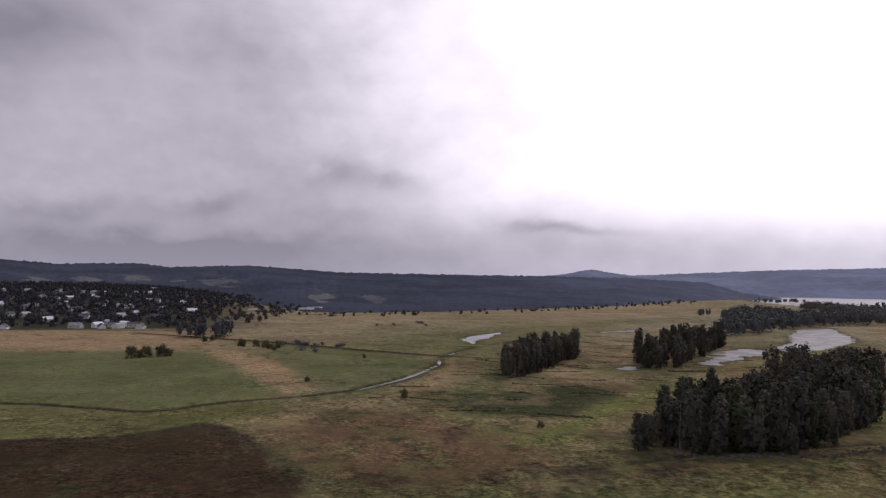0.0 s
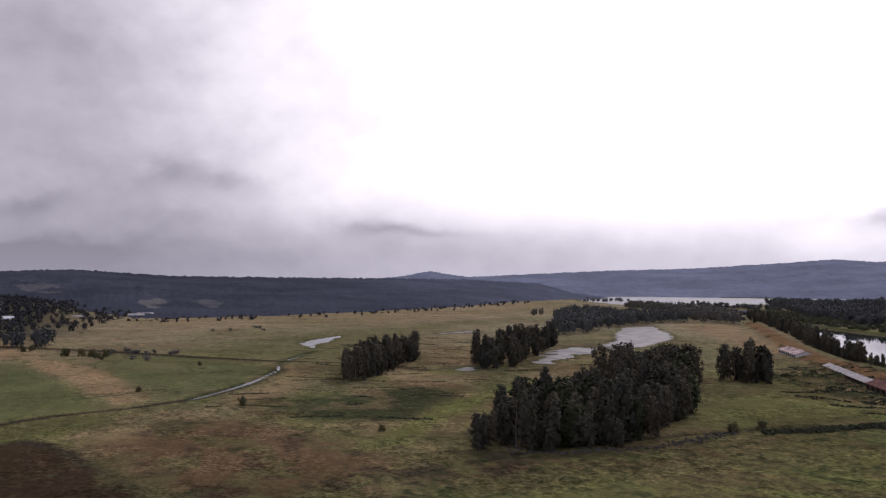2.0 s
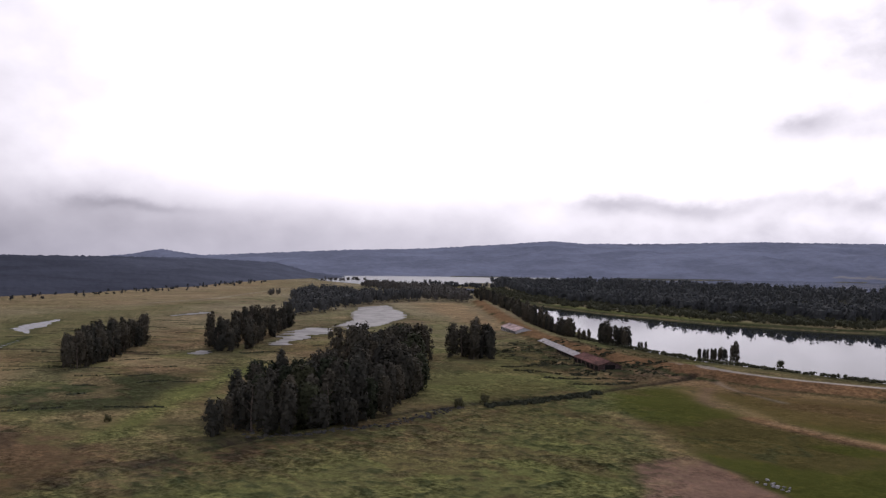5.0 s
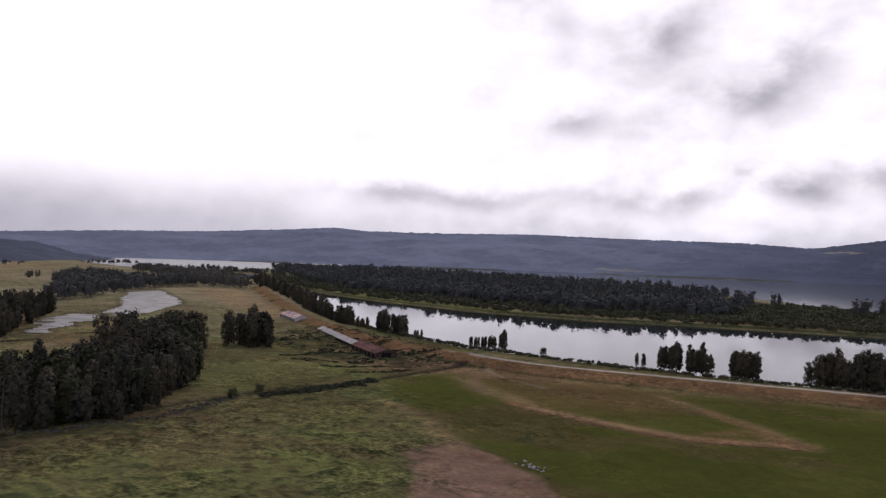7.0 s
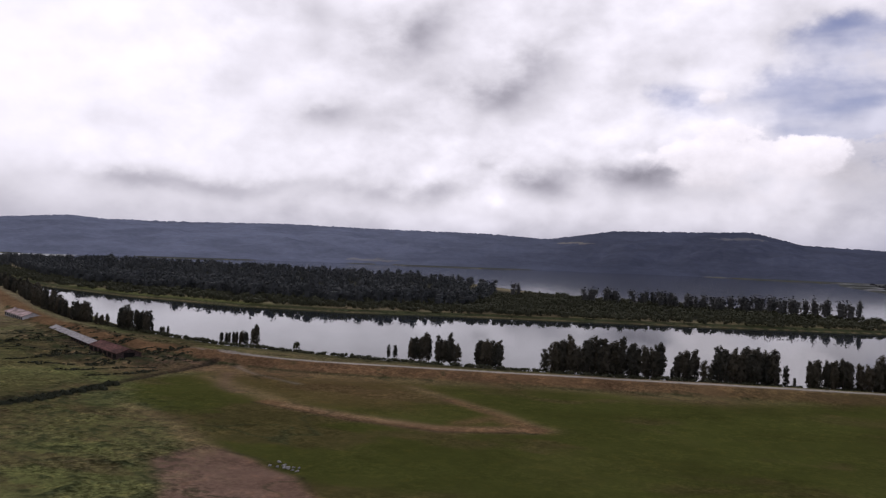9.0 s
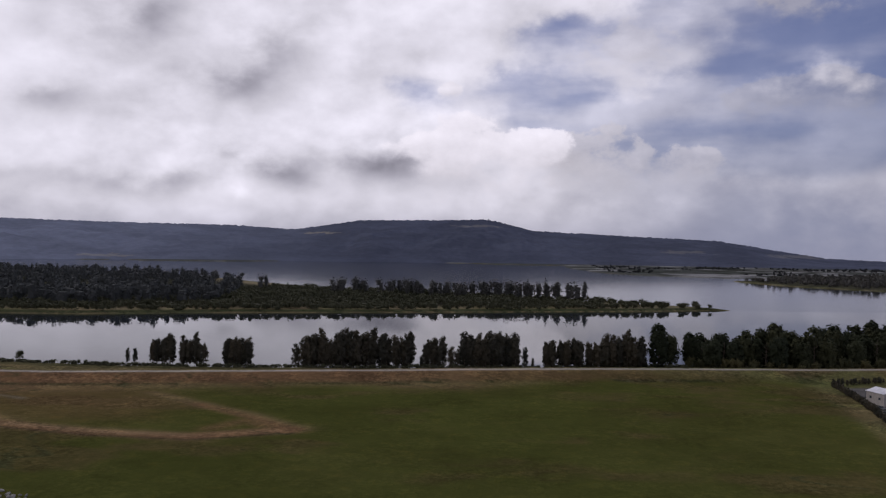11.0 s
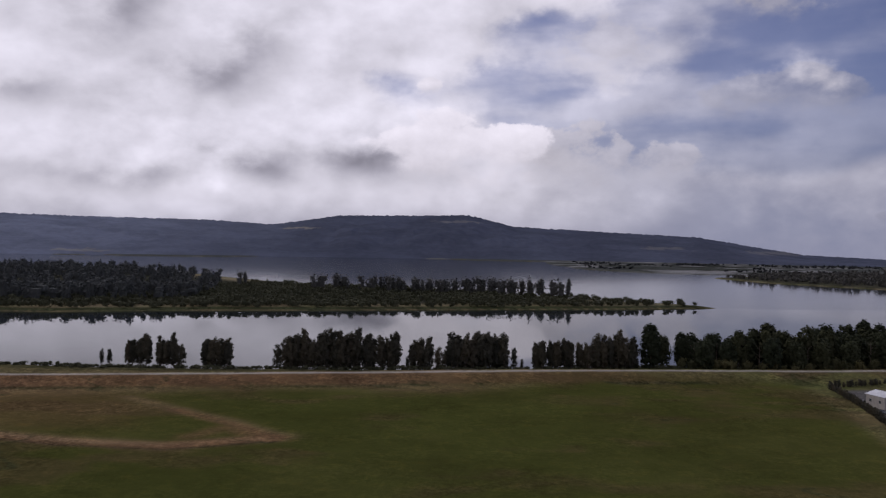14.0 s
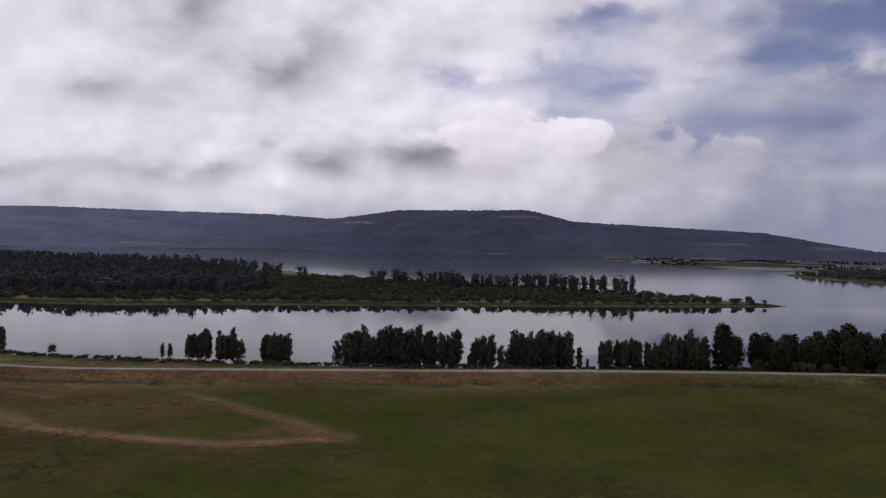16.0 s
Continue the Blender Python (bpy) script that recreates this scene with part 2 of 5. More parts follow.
GRASSLAND = ground_material()
LEAF = foliage("cottonwood_leaves", (0.072, 0.071, 0.054))
LEAF_WOOD = foliage("alder_leaves", (0.045, 0.054, 0.031), 0.4, 0.35)
LEAF_LIGHT = foliage("willow_leaves", (0.085, 0.088, 0.045))
BARK = plain("grey_bark", (0.16, 0.13, 0.10), 0.9, 0.4, 3.0)
RIVER = water_material("channel_water", 0.03, (0.02, 0.025, 0.03), 0.012)
OPEN_WATER = water_material("rippled_water", 0.08, (0.02, 0.025, 0.035), 0.06)
BAY_WATER = water_material("bay_water", 0.35, (0.10, 0.11, 0.12), 0.4)
POND = water_material("pond_water", 0.5, (0.16, 0.152, 0.145), 0.8)
CREEK_WATER = water_material("creek_water", 0.25, (0.08, 0.08, 0.08), 0.3)

# ---- the land ----


def lattice(x, y, seed):
    h = np.sin(x * 127.1 + y * 311.7 + seed * 74.7) * 43758.5453
    return h - np.floor(h)


def vnoise(x, y, seed=0.0):
    xi, yi = np.floor(x), np.floor(y)
    u, v = x - xi, y - yi
    u, v = u * u * (3 - 2 * u), v * v * (3 - 2 * v)
    a, b = lattice(xi, yi, seed), lattice(xi + 1, yi, seed)
    c, d = lattice(xi, yi + 1, seed), lattice(xi + 1, yi + 1, seed)
    return (a * (1 - u) + b * u) * (1 - v) + (c * (1 - u) + d * u) * v


def fbm(x, y, octaves=4, seed=0.0):
    total, amp, norm = 0.0, 1.0, 0.0
    for i in range(octaves):
        total, norm = total + amp * vnoise(x * 2 ** i, y * 2 ** i, seed + i * 3.1), norm + amp
        amp *= 0.55
    return total / norm


def line_distance(x, y, pts):
    best = np.full(np.shape(x), 1e9)
    for (ax, ay), (bx, by) in zip(pts, pts[1:]):
        dx, dy = bx - ax, by - ay
        t = np.clip(((x - ax) * dx + (y - ay) * dy) / (dx * dx + dy * dy), 0, 1)
        best = np.minimum(best, np.hypot(x - ax - t * dx, y - ay - t * dy))
    return best


def area_distance(x, y, pts):
    """Distance to the outline, negative inside."""
    inside = np.zeros(np.shape(x), bool)
    ring = list(pts) + [pts[0]]
    for (ax, ay), (bx, by) in zip(ring, ring[1:]):
        if ay != by:
            inside ^= ((ay > y) != (by > y)) & (x < (bx - ax) * (y - ay) / (by - ay) + ax)
    d = line_distance(x, y, ring)
    return np.where(inside, -d, d)


def soft(d, width):
    return 1 / (1 + np.exp(np.clip(d / (width * 0.25), -40, 40)))


BANK = [(-3400, 1900), (-2900, 1640), (-2300, 1330), (-1900, 1230), (-1500, 1190), (-1180, 1040), (-977, 895), (-735, 715), (-539, 580), (-440, 520), (-340, 487), (-228, 481), (-135, 490), (6, 512), (100, 545), (230, 610), (420, 720), (800, 1000), (2600, 2300)]
MAINLAND = BANK + [(4900, 2300), (4900, -4900), (-4900, -4900), (-4900, 1900)]
ISLAND = [(-1900, 1560), (-1500, 1290), (-1255, 1080), (-960, 910), (-754, 835), (-554, 800), (-429, 812), (-326, 855), (-189, 895), (-20, 950), (130, 1000), (245, 1050),
          (210, 1085), (60, 1170), (-80, 1260), (-260, 1330), (-420, 1480), (-700, 1800), (-1300, 2000), (-1900, 2100)]
FLATS = [(140, 3000), (215, 2480), (352, 2290), (495, 2200), (786, 2210), (1200, 2130), (2200, 2700), (2000, 3400), (178, 3500)]
SPIT = [(455, 1982), (523, 1760), (668, 1580), (877, 1740), (1200, 1900), (1500, 2500), (900, 2400)]
ROAD = [(-1010, 860), (-760, 680), (-560, 535), (-430, 458), (-330, 425), (-250, 415), (-190, 425), (-130, 438), (-65, 453), (20, 474), (109, 490), (189, 503), (267, 530), (420, 620), (800, 900)]
BROOK = [(-330, -330), (-425, -150), (-412, -85), (-398, -56), (-423, -25), (-438, 7), (-463, 40)]
CREEK = [(-463, 40), (-517, 74), (-590, 106)]
CREEK_UPPER = [(-590, 106), (-640, 118), (-690, 140), (-740, 165)]
DIKE = [(-900, -140), (-779, -8), (-697, 63), (-646, 113), (-609, 170), (-590, 260)]
DITCH = [(-250, 60), (-285, 150), (-293, 223), (-292, 266), (-287, 297), (-286, 321), (-290, 400)]
POND_BIG = [(-648, 405), (-700, 470), (-790, 570), (-1010, 690), (-985, 620), (-800, 500), (-700, 420)]
MARSH = [(-575, 290), (-600, 335), (-694, 425), (-730, 400), (-660, 340)]
POND_LEFT = [(-765, 170), (-810, 180), (-880, 216), (-930, 236), (-890, 200), (-830, 172)]
POND_SMALL = [(-545, 224), (-556, 240), (-572, 238), (-560, 222)]
POND_FAR = [(-925, 350), (-960, 410), (-978, 410), (-945, 350)]



def rounded(pts, steps=5):
    """A smooth course through the given turns."""
    q = [np.array(p, float) for p in (pts[0], *pts, pts[-1])]
    out = []
    for a, b, c, d in zip(q, q[1:], q[2:], q[3:]):
        for k in range(steps):
            t = k / steps
            out.append(tuple(0.5 * (2 * b + (c - a) * t + (2 * a - 5 * b + 4 * c - d) * t * t + (3 * b - a - 3 * c + d) * t ** 3)))
    return out + [tuple(q[-1])]


BROOK, CREEK, CREEK_UPPER, DIKE, DITCH, ROAD = (rounded(p, 4) for p in (BROOK, CREEK, CREEK_UPPER, DIKE, DITCH, ROAD))
COVERS = dict(
    pasture=(0.123, 0.121, 0.051), dry=(0.312, 0.218, 0.122), bog=(0.118, 0.070, 0.044), sedge=(0.042, 0.054, 0.026), bright=(0.143, 0.158, 0.054),
    dirt=(0.235, 0.150, 0.110), gravel=(0.40, 0.37, 0.33), mud=(0.040, 0.033, 0.026), field=(0.068, 0.076, 0.018), plough=(0.044, 0.028, 0.019), forest=(0.038, 0.042, 0.032), yard=(0.135, 0.128, 0.126), rust=(0.190, 0.114, 0.060), straw=(0.315, 0.272, 0.182), meadow=(0.108, 0.124, 0.054), sand=(0.34, 0.34, 0.34), lea=(0.205, 0.185, 0.098), marshland=(0.085, 0.092, 0.085))


SMOOTH = dict(meadow=0.3, field=0.22, rust=0.55, dirt=0.45, gravel=0.3, yard=0.4, plough=0.8, dry=0.8, forest=0.6)


def land(x, y):
    """Height and cover of the land at x, y."""
    r = np.hypot(x, y)
    w = 14 * (fbm(x / 60, y / 60, 4, 3.0) - 0.5)
    wide = 60 * (fbm(x / 220, y / 220, 4, 9.0) - 0.5)
    shore = np.minimum(np.minimum(area_distance(x, y, MAINLAND), area_distance(x, y, ISLAND)), area_distance(x, y, SPIT))
    shore = np.minimum(shore, area_distance(x, y, FLATS) + 30 * (fbm(x / 90, y / 160, 4, 25.0) - 0.5))
    far = np.where(y > 0.62 * np.abs(x), 3450 - r, 1e5) + 700 * (fbm(x / 420, y / 420, 4, 5.0) - 0.5)
    shore = np.minimum(shore, far) + 0.35 * w
    z = np.clip(-shore * 0.22, -7, 2.4) - 2.4
    z = np.where(z > -0.02, 0, z)
    road = line_distance(x, y, ROAD)
    z = z + 4.0 * np.clip((22 - road) / 16, 0, 1)
    town = soft(93.5 - np.degrees(np.arctan2(-x, y)), 10) * (r < 2600)
    z = z + 34 * np.clip((r - 1020) / 800, 0, 1) * town
    z = z + 1.2 * np.clip((9 - line_distance(x, y, DIKE)) / 5, 0, 1)
    brook = line_distance(x, y, BROOK) + 0.12 * w
    creek = np.minimum(line_distance(x, y, CREEK) - 1.75, line_distance(x, y, CREEK_UPPER) - 1.25) + 0.12 * w
    ditch = line_distance(x, y, DITCH) + 0.25 * w
    ponds = np.minimum.reduce([area_distance(x, y, q) for q in (POND_BIG, MARSH, POND_LEFT, POND_SMALL, POND_FAR)]) + 0.8 * w
    ponds = np.where((area_distance(x, y, MARSH) < 20), ponds + 40 * (fbm(x / 18, y / 18, 3, 4.0) - 0.38), ponds)
    ponds = ponds + 10 * (fbm(x / 9, y / 9, 3, 14.0) - 0.5)
    mounds = soft(area_distance(x, y, [(-462, 400), (-352, 345), (-303, 350), (-290, 420), (-361, 455), (-520, 500)]) + w, 30)
    lump = np.abs(fbm(x / 16 + y / 40, y / 9, 3, 12.0) - 0.5)
    z = z + mounds * np.clip(0.10 - lump, 0, 1) * 18 + 0.35 * (fbm(x / 9, y / 9, 3, 2.0) - 0.5) * (r < 900) * (np.minimum(creek, ponds) > 3)
    z = z - np.clip(-np.minimum(creek, ponds) * 0.9, 0, 1.4) - 1.0 * np.clip((4 - ditch) / 4, 0, 1) - 0.4 * np.clip((3 - brook) / 3, 0, 1)
    tussock = soft(area_distance(x, y, [(-290, 90), (-300, 230), (-310, 330), (-200, 270), (-150, 200), (-120, 60), (-240, 40)]) + w, 30)
    spots = fbm(x / 3.2, y / 3.2, 3, 31.0)
    z = z + (tussock * 1.5 + 0.8 * mounds) * np.clip(spots - 0.45, 0, 0.4)
    c = np.empty((*np.shape(x), 4))
    c[:] = (*COVERS["pasture"], 1.0)

    def lay(name, mask):
        c[:] = c * (1 - mask[..., None]) + np.array((*COVERS[name], SMOOTH.get(name, 1.0))) * mask[..., None]

    patch = fbm(x / 130, y / 90, 5, 1.0)
    lay("lea", soft(x + 400 + 1.5 * wide, 120) * 0.8)
    lay("dry", soft(0.56 - patch, 0.16) * 0.45)
    lay("sedge", soft(fbm(x / 45, y / 45, 4, 7.0) - 0.40, 0.2) * 0.5)
    lay("bright", soft(0.57 - fbm(x / 34, y / 26, 4, 51.0), 0.07) * 0.45)
    lay("bog", soft(0.60 - fbm(x / 60, y / 36, 5, 53.0), 0.07) * 0.45)
    # dry far grass, its colour paled with distance to stand in for haze
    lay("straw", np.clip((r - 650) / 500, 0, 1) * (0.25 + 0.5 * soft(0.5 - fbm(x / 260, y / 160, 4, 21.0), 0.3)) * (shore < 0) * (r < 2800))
    lay("dry", soft(area_distance(x, y, [(-750, -150), (-1100, 150), (-1250, 500), (-1650, 900), (-2700, 1400), (-1500, 100), (-1300, -120)]) + wide, 160) * 0.35)
    lay("forest", soft(92.5 - np.degrees(np.arctan2(-x, y)), 5) * (r < 2600) * np.clip((r - 975 + w) / 30, 0, 1) * 0.9)
    for name, outline, edge, amount in AREAS:
        lay(name, soft(area_distance(x, y, outline) + (w if edge < 25 else w + 0.35 * wide), edge) * amount)
    lumps = fbm(x / 13, y / 7, 3, 41.0)
    lay("mud", mounds * soft(0.58 - lumps, 0.05) * 0.6)
    lay("dry", mounds * soft(lumps - 0.38, 0.05) * 0.5)
    lay("sedge", mounds * soft(np.abs(fbm(x / 16 + y / 40, y / 9, 3, 12.0) - 0.5) - 0.05, 0.04) * 0.9)
    for name, pts, width, edge, amount in STRIPS:
        lay(name, soft(line_distance(x, y, pts) - width + 0.3 * w, edge) * amount)
    inland = line_distance(x, y, [(px + 2, py - 10) for px, py in ROAD])
    foot = line_distance(x, y, [(px + 4, py - 19) for px, py in ROAD]) + 0.25 * w
    lay("rust", soft(inland - 8.5 + 0.2 * w, 4) * 0.9 * np.clip((170 - x) / 260, 0.12, 1))
    lay("sedge", soft(foot - 1.1, 1.6) * 0.9 * (x < 150) * (fbm(x / 30, y / 30, 2, 6.0) > 0.42))
    crop = soft(0.58 - fbm(x / 48, y / 30, 4, 61.0), 0.12) * soft(area_distance(x, y, HAYFIELD), 10)
    lay("bog", crop * 0.35)
    lay("sedge", soft(np.abs(shore + 12) - 10 + 0.3 * w, 6) * 0.6 * (r < 3000))
    lay("gravel", soft(road - 2.4, 1.6) * np.clip((x + 330) / 60, 0.0, 1.0))
    lay("sedge", soft(creek - 3, 3) * 0.8)
    lay("mud", soft(brook - 3.0, 2.0) * 0.95)
    lay("bright", soft(np.abs(brook - 9) - 4 + 0.3 * w, 5) * 0.3)
    # ditch mud, widened so its dark colour also paints the banks' shade
    lay("mud", soft(ditch - 3.0, 2.5) * 0.9)
    lay("sedge", soft(ponds - 6, 6) * 0.5)
    lay("sedge", tussock * soft(0.60 - spots, 0.08) * 0.75)
    lay("bright", tussock * soft(spots - 0.42, 0.08) * 0.38)
    lay("bog", tussock * soft(0.56 - fbm(x / 26, y / 14, 4, 83.0), 0.06) * 0.35)
    near_bog = soft(area_distance(x, y, [(-400, 10), (-395, 70), (-345, 95), (-262, 240), (-225, 180), (-225, 20), (-300, -10)]) + w, 30)
    lay("pasture", near_bog * soft(0.52 - fbm(x / 20, y / 12, 4, 71.0), 0.07) * 0.55)
    lay("mud", near_bog * soft(0.62 - fbm(x / 16, y / 9, 4, 73.0), 0.05) * 0.5)
    wet = soft(area_distance(x, y, [(-400, 20), (-380, 120), (-430, 230), (-520, 330), (-640, 380), (-780, 300), (-640, 120), (-480, 60)]) + wide, 60)
    rush = np.abs(fbm(x / 38 + y / 90, y / 26, 4, 15.0) - 0.5)
    lay("mud", wet * soft(rush - 0.010, 0.012) * 0.75)
    lay("dry", wet * soft(fbm(x / 34, y / 22, 4, 17.0) - 0.40, 0.06) * 0.3)
    rows = np.abs(fbm(x / 70, y / 44, 4, 19.0) - 0.5)
    lay("sedge", soft(rows - 0.008, 0.010) * 0.6 * (r > 200) * (r < 1500) * (shore < -60) * (c[..., 3] > 0.5))
    lay("dry", soft(np.abs(shore + 4) - 4, 4) * 0.16 * (far < 200))
    isle = area_distance(x, y, ISLAND)
    lay("sedge", soft(np.abs(isle + 6) - 7, 4) * 0.75)
    lay("dry", soft(np.abs(isle + 2) - 1.2, 1.5) * 0.4)
    lay("bright", soft(np.abs(isle + 24) - 14 + 0.4 * w, 10) * 0.8 * soft(np.hypot(x + 720, y - 850) - 190, 60))
    lay("forest", soft(area_distance(x, y, ISLAND) + 60 + 0.5 * wide, 30) * 0.9)
    lay("forest", soft(area_distance(x, y, SPIT) + 12 + 0.3 * w, 10) * 0.85)
    flats = area_distance(x, y, FLATS)
    lay("marshland", soft(flats - 10, 20))
    lay("forest", soft(flats + 20, 20) * soft(0.47 - fbm(x / 150, y / 60, 4, 27.0), 0.1) * 0.8)
    lay("sand", soft(flats, 20) * soft(0.62 - fbm(x / 260, y / 50, 3, 29.0), 0.05) * 0.8)
    lay("marshland", soft(np.where(far < 0, far - 10, 500), 40))
    lay("sand", soft(np.where(far < 0, np.abs(far + 14) - 14, 500), 14) * soft(0.54 - fbm(x / 330, y / 200, 3, 33.0), 0.05) * 0.4)
    return z, c


HAYFIELD = [(-262, 410), (-130, 430), (20, 466), (152, 478), (140, 300), (60, 60), (-60, 60), (-110, 190), (-168, 232), (-207, 262), (-250, 290), (-285, 330)]
AREAS = [
    # pastures along the creek
    ("meadow", [(-430, -170), (-420, -95), (-400, -62), (-425, -30), (-440, 0), (-560, -30), (-690, -60), (-720, -190), (-600, -300)], 12, 0.75),
    ("meadow", [(-470, 28), (-515, 68), (-590, 100), (-640, 105), (-690, 60), (-760, 0), (-640, -8)], 10, 0.7),
    ("pasture", [(-418, -150), (-388, -57), (-430, 0), (-390, 5), (-367, -32), (-335, -97), (-330, -200)], 8, 0.9),
    ("pasture", [(-600, 120), (-760, 30), (-1000, 200), (-1200, 500), (-900, 330), (-700, 220)], 60, 0.6),
    # dry belts
    ("dry", [(-434, 1), (-468, 19), (-617, -4), (-711, -36), (-740, -60), (-640, -40), (-575, -22)], 8, 0.8),
    ("dry", [(-730, -40), (-700, -190), (-800, -330), (-960, -330), (-930, -90), (-820, -60)], 30, 0.75),
    ("dry", [(-608, 111), (-570, 133), (-460, 82), (-404, 36), (-440, 48), (-520, 90)], 16, 0.55),
    ("dry", [(-1050, 760), (-677, 554), (-600, 520), (-590, 545), (-776, 665), (-1020, 830)], 26, 0.7),
    # boggy ground before the groves
    ("bog", [(-395, 30), (-385, 60), (-345, 82), (-277, 97), (-244, 70), (-240, 20), (-268, 10), (-330, -10)], 16, 0.7),
    ("bog", [(-286, 100), (-268, 131), (-258, 170), (-261, 230), (-240, 190), (-232, 127), (-244, 90)], 14, 0.7),
    ("plough", [(-335, -110), (-338, -59), (-361, -32), (-337, -13), (-268, 6), (-230, 12), (-150, -40), (-150, -200)], 5, 0.9),
    ("plough", [(-278, 20), (-262, 42), (-225, 60), (-190, 40), (-235, 20)], 10, 0.7),
    ("sedge", [(-439, 70), (-456, 120), (-476, 185), (-429, 173), (-355, 122), (-374, 82)], 12, 0.85),
    ("sedge", [(-480, 210), (-540, 290), (-640, 350), (-600, 260), (-520, 200)], 26, 0.5),
    ("bright", [(-303, 80), (-306, 104), (-350, 134), (-417, 186), (-476, 236), (-450, 205), (-400, 150), (-340, 104)], 8, 0.9),
    ("bright", [(-250, 110), (-248, 187), (-260, 285), (-205, 255), (-173, 205), (-150, 120)], 50, 0.4),
    ("bright", [(-300, 240), (-300, 330), (-400, 400), (-470, 410), (-400, 330)], 30, 0.5),
    # hay field by the road
    ("field", HAYFIELD, 10, 0.92),
    ("dry", [(-300, 400), (-240, 405), (-130, 424), (-30, 446), (-60, 432), (-180, 395), (-250, 370), (-290, 370)], 20, 0.55),
    ("rust", [(-300, 405), (-262, 358), (-190, 318), (-140, 330), (-150, 385), (-190, 412), (-250, 405)], 26, 0.42),
    ("dry", [(-60, 440), (-20, 452), (10, 450), (-20, 425), (-60, 420)], 20, 0.4),
    ("bog", [(-462, 407), (-352, 352), (-303, 358), (-295, 420), (-361, 455), (-508, 494)], 24, 0.45),
    ("dirt", [(-174, 214), (-171, 235), (-148, 231), (-124, 218), (-108, 200), (-96, 140), (-116, 140), (-138, 172)], 3, 0.95),
    ("dirt", [(-340, 405), (-300, 425), (-290, 395), (-310, 385)], 14, 0.5),
    ("sedge", [(146, 356), (140, 280), (300, 230), (330, 480), (232, 500), (214, 452), (200, 410), (170, 366)], 8, 0.7),
    ("bog", [(186, 420), (214, 452), (236, 440), (205, 400)], 6, 0.5),
    ("yard", [(164, 462), (186, 468), (214, 452), (200, 410), (170, 366), (155, 372), (160, 418)], 4, 0.95),
    ("dry", [(146, 356), (139, 300), (130, 296), (136, 350), (152, 440)], 5, 0.2),
]
STRIPS = [
    ("mud", [(-950, -420), (-962, -230), (-945, -105)], 3.5, 3, 0.9),
    ("bog", [(-257, 91), (-251, 111), (-271, 141), (-277, 163), (-277, 188), (-267, 229)], 8, 14, 0.65),
    ("dry", [(-262, 360), (-185, 312), (-116, 303), (-80, 322)], 4, 8, 0.5),
    ("dry", [(-84, 326), (-105, 345), (-135, 366), (-165, 388)], 2.5, 6, 0.5),
    ("rust", [(-200, 316), (-150, 304), (-116, 303), (-82, 320)], 4, 4, 0.85),
    ("dry", [(-190, 315), (-150, 306), (-116, 305), (-84, 320)], 2.2, 3, 0.6),
    ("rust", [(-112, 306), (-86, 320), (-104, 334), (-112, 318)], 4, 6, 0.6),
    ("rust", [(-82, 320), (-100, 338), (-135, 364)], 2.5, 4, 0.7),
    ("mud", [(-205, 312), (-150, 299.5), (-114, 298), (-80, 315)], 0.7, 1.2, 0.5),
    ("mud", [(-174, 214), (-171, 235), (-148, 231), (-124, 218), (-108, 200)], 0.8, 1.2, 0.55),
    ("dirt", [(-262, 375), (-240, 340), (-225, 330)], 3, 6, 0.5),
    ("dry", [(-242, 278), (-207, 262), (-168, 232)], 4, 6, 0.5),
    ("mud", [(-330, -130), (-337, -59), (-363, -31), (-352, -22)], 3.0, 2.5, 0.95),
    ("bright", [(-338, -135), (-345, -57), (-374, -26), (-420, 2)], 3.0, 5, 0.5),
    ("mud", [(-352, -22), (-337, -14), (-300, -3), (-268, 8)], 2.2, 3, 0.8),
    ("mud", [(-440, 12), (-465, 45), (-520, 80), (-590, 110)], 4.0, 3, 0.5),
    ("mud", [(-258, 92), (-262, 110), (-255, 132), (-262, 150)], 1.2, 2, 0.7),
    ("mud", [(-337, -15), (-268, 8), (-235, 22)], 3, 4, 0.6),
    ("mud", [(-900, -140), (-779, -8), (-697, 63), (-646, 113), (-609, 170), (-560, 200)], 5.0, 3, 0.95),
    # next two: shade of the ditch and grove edge, painted as dark ground
    ("mud", [(-273, 150), (-270, 190), (-284, 222), (-294, 243), (-290, 258)], 5.0, 5, 0.75),
    ("mud", [(-281, 258), (-281, 300), (-283, 318)], 3.0, 4, 0.8),
    ("yard", [(170, 366), (160, 340), (150, 318), (165, 312), (190, 320)], 3, 3, 0.8),
    ("gravel", [(-288, 408), (-250, 380), (-215, 365)], 1.2, 3, 0.3),
    ("gravel", [(-1200, 420), (-1300, 560), (-1700, 900)], 3, 5, 0.4),
]


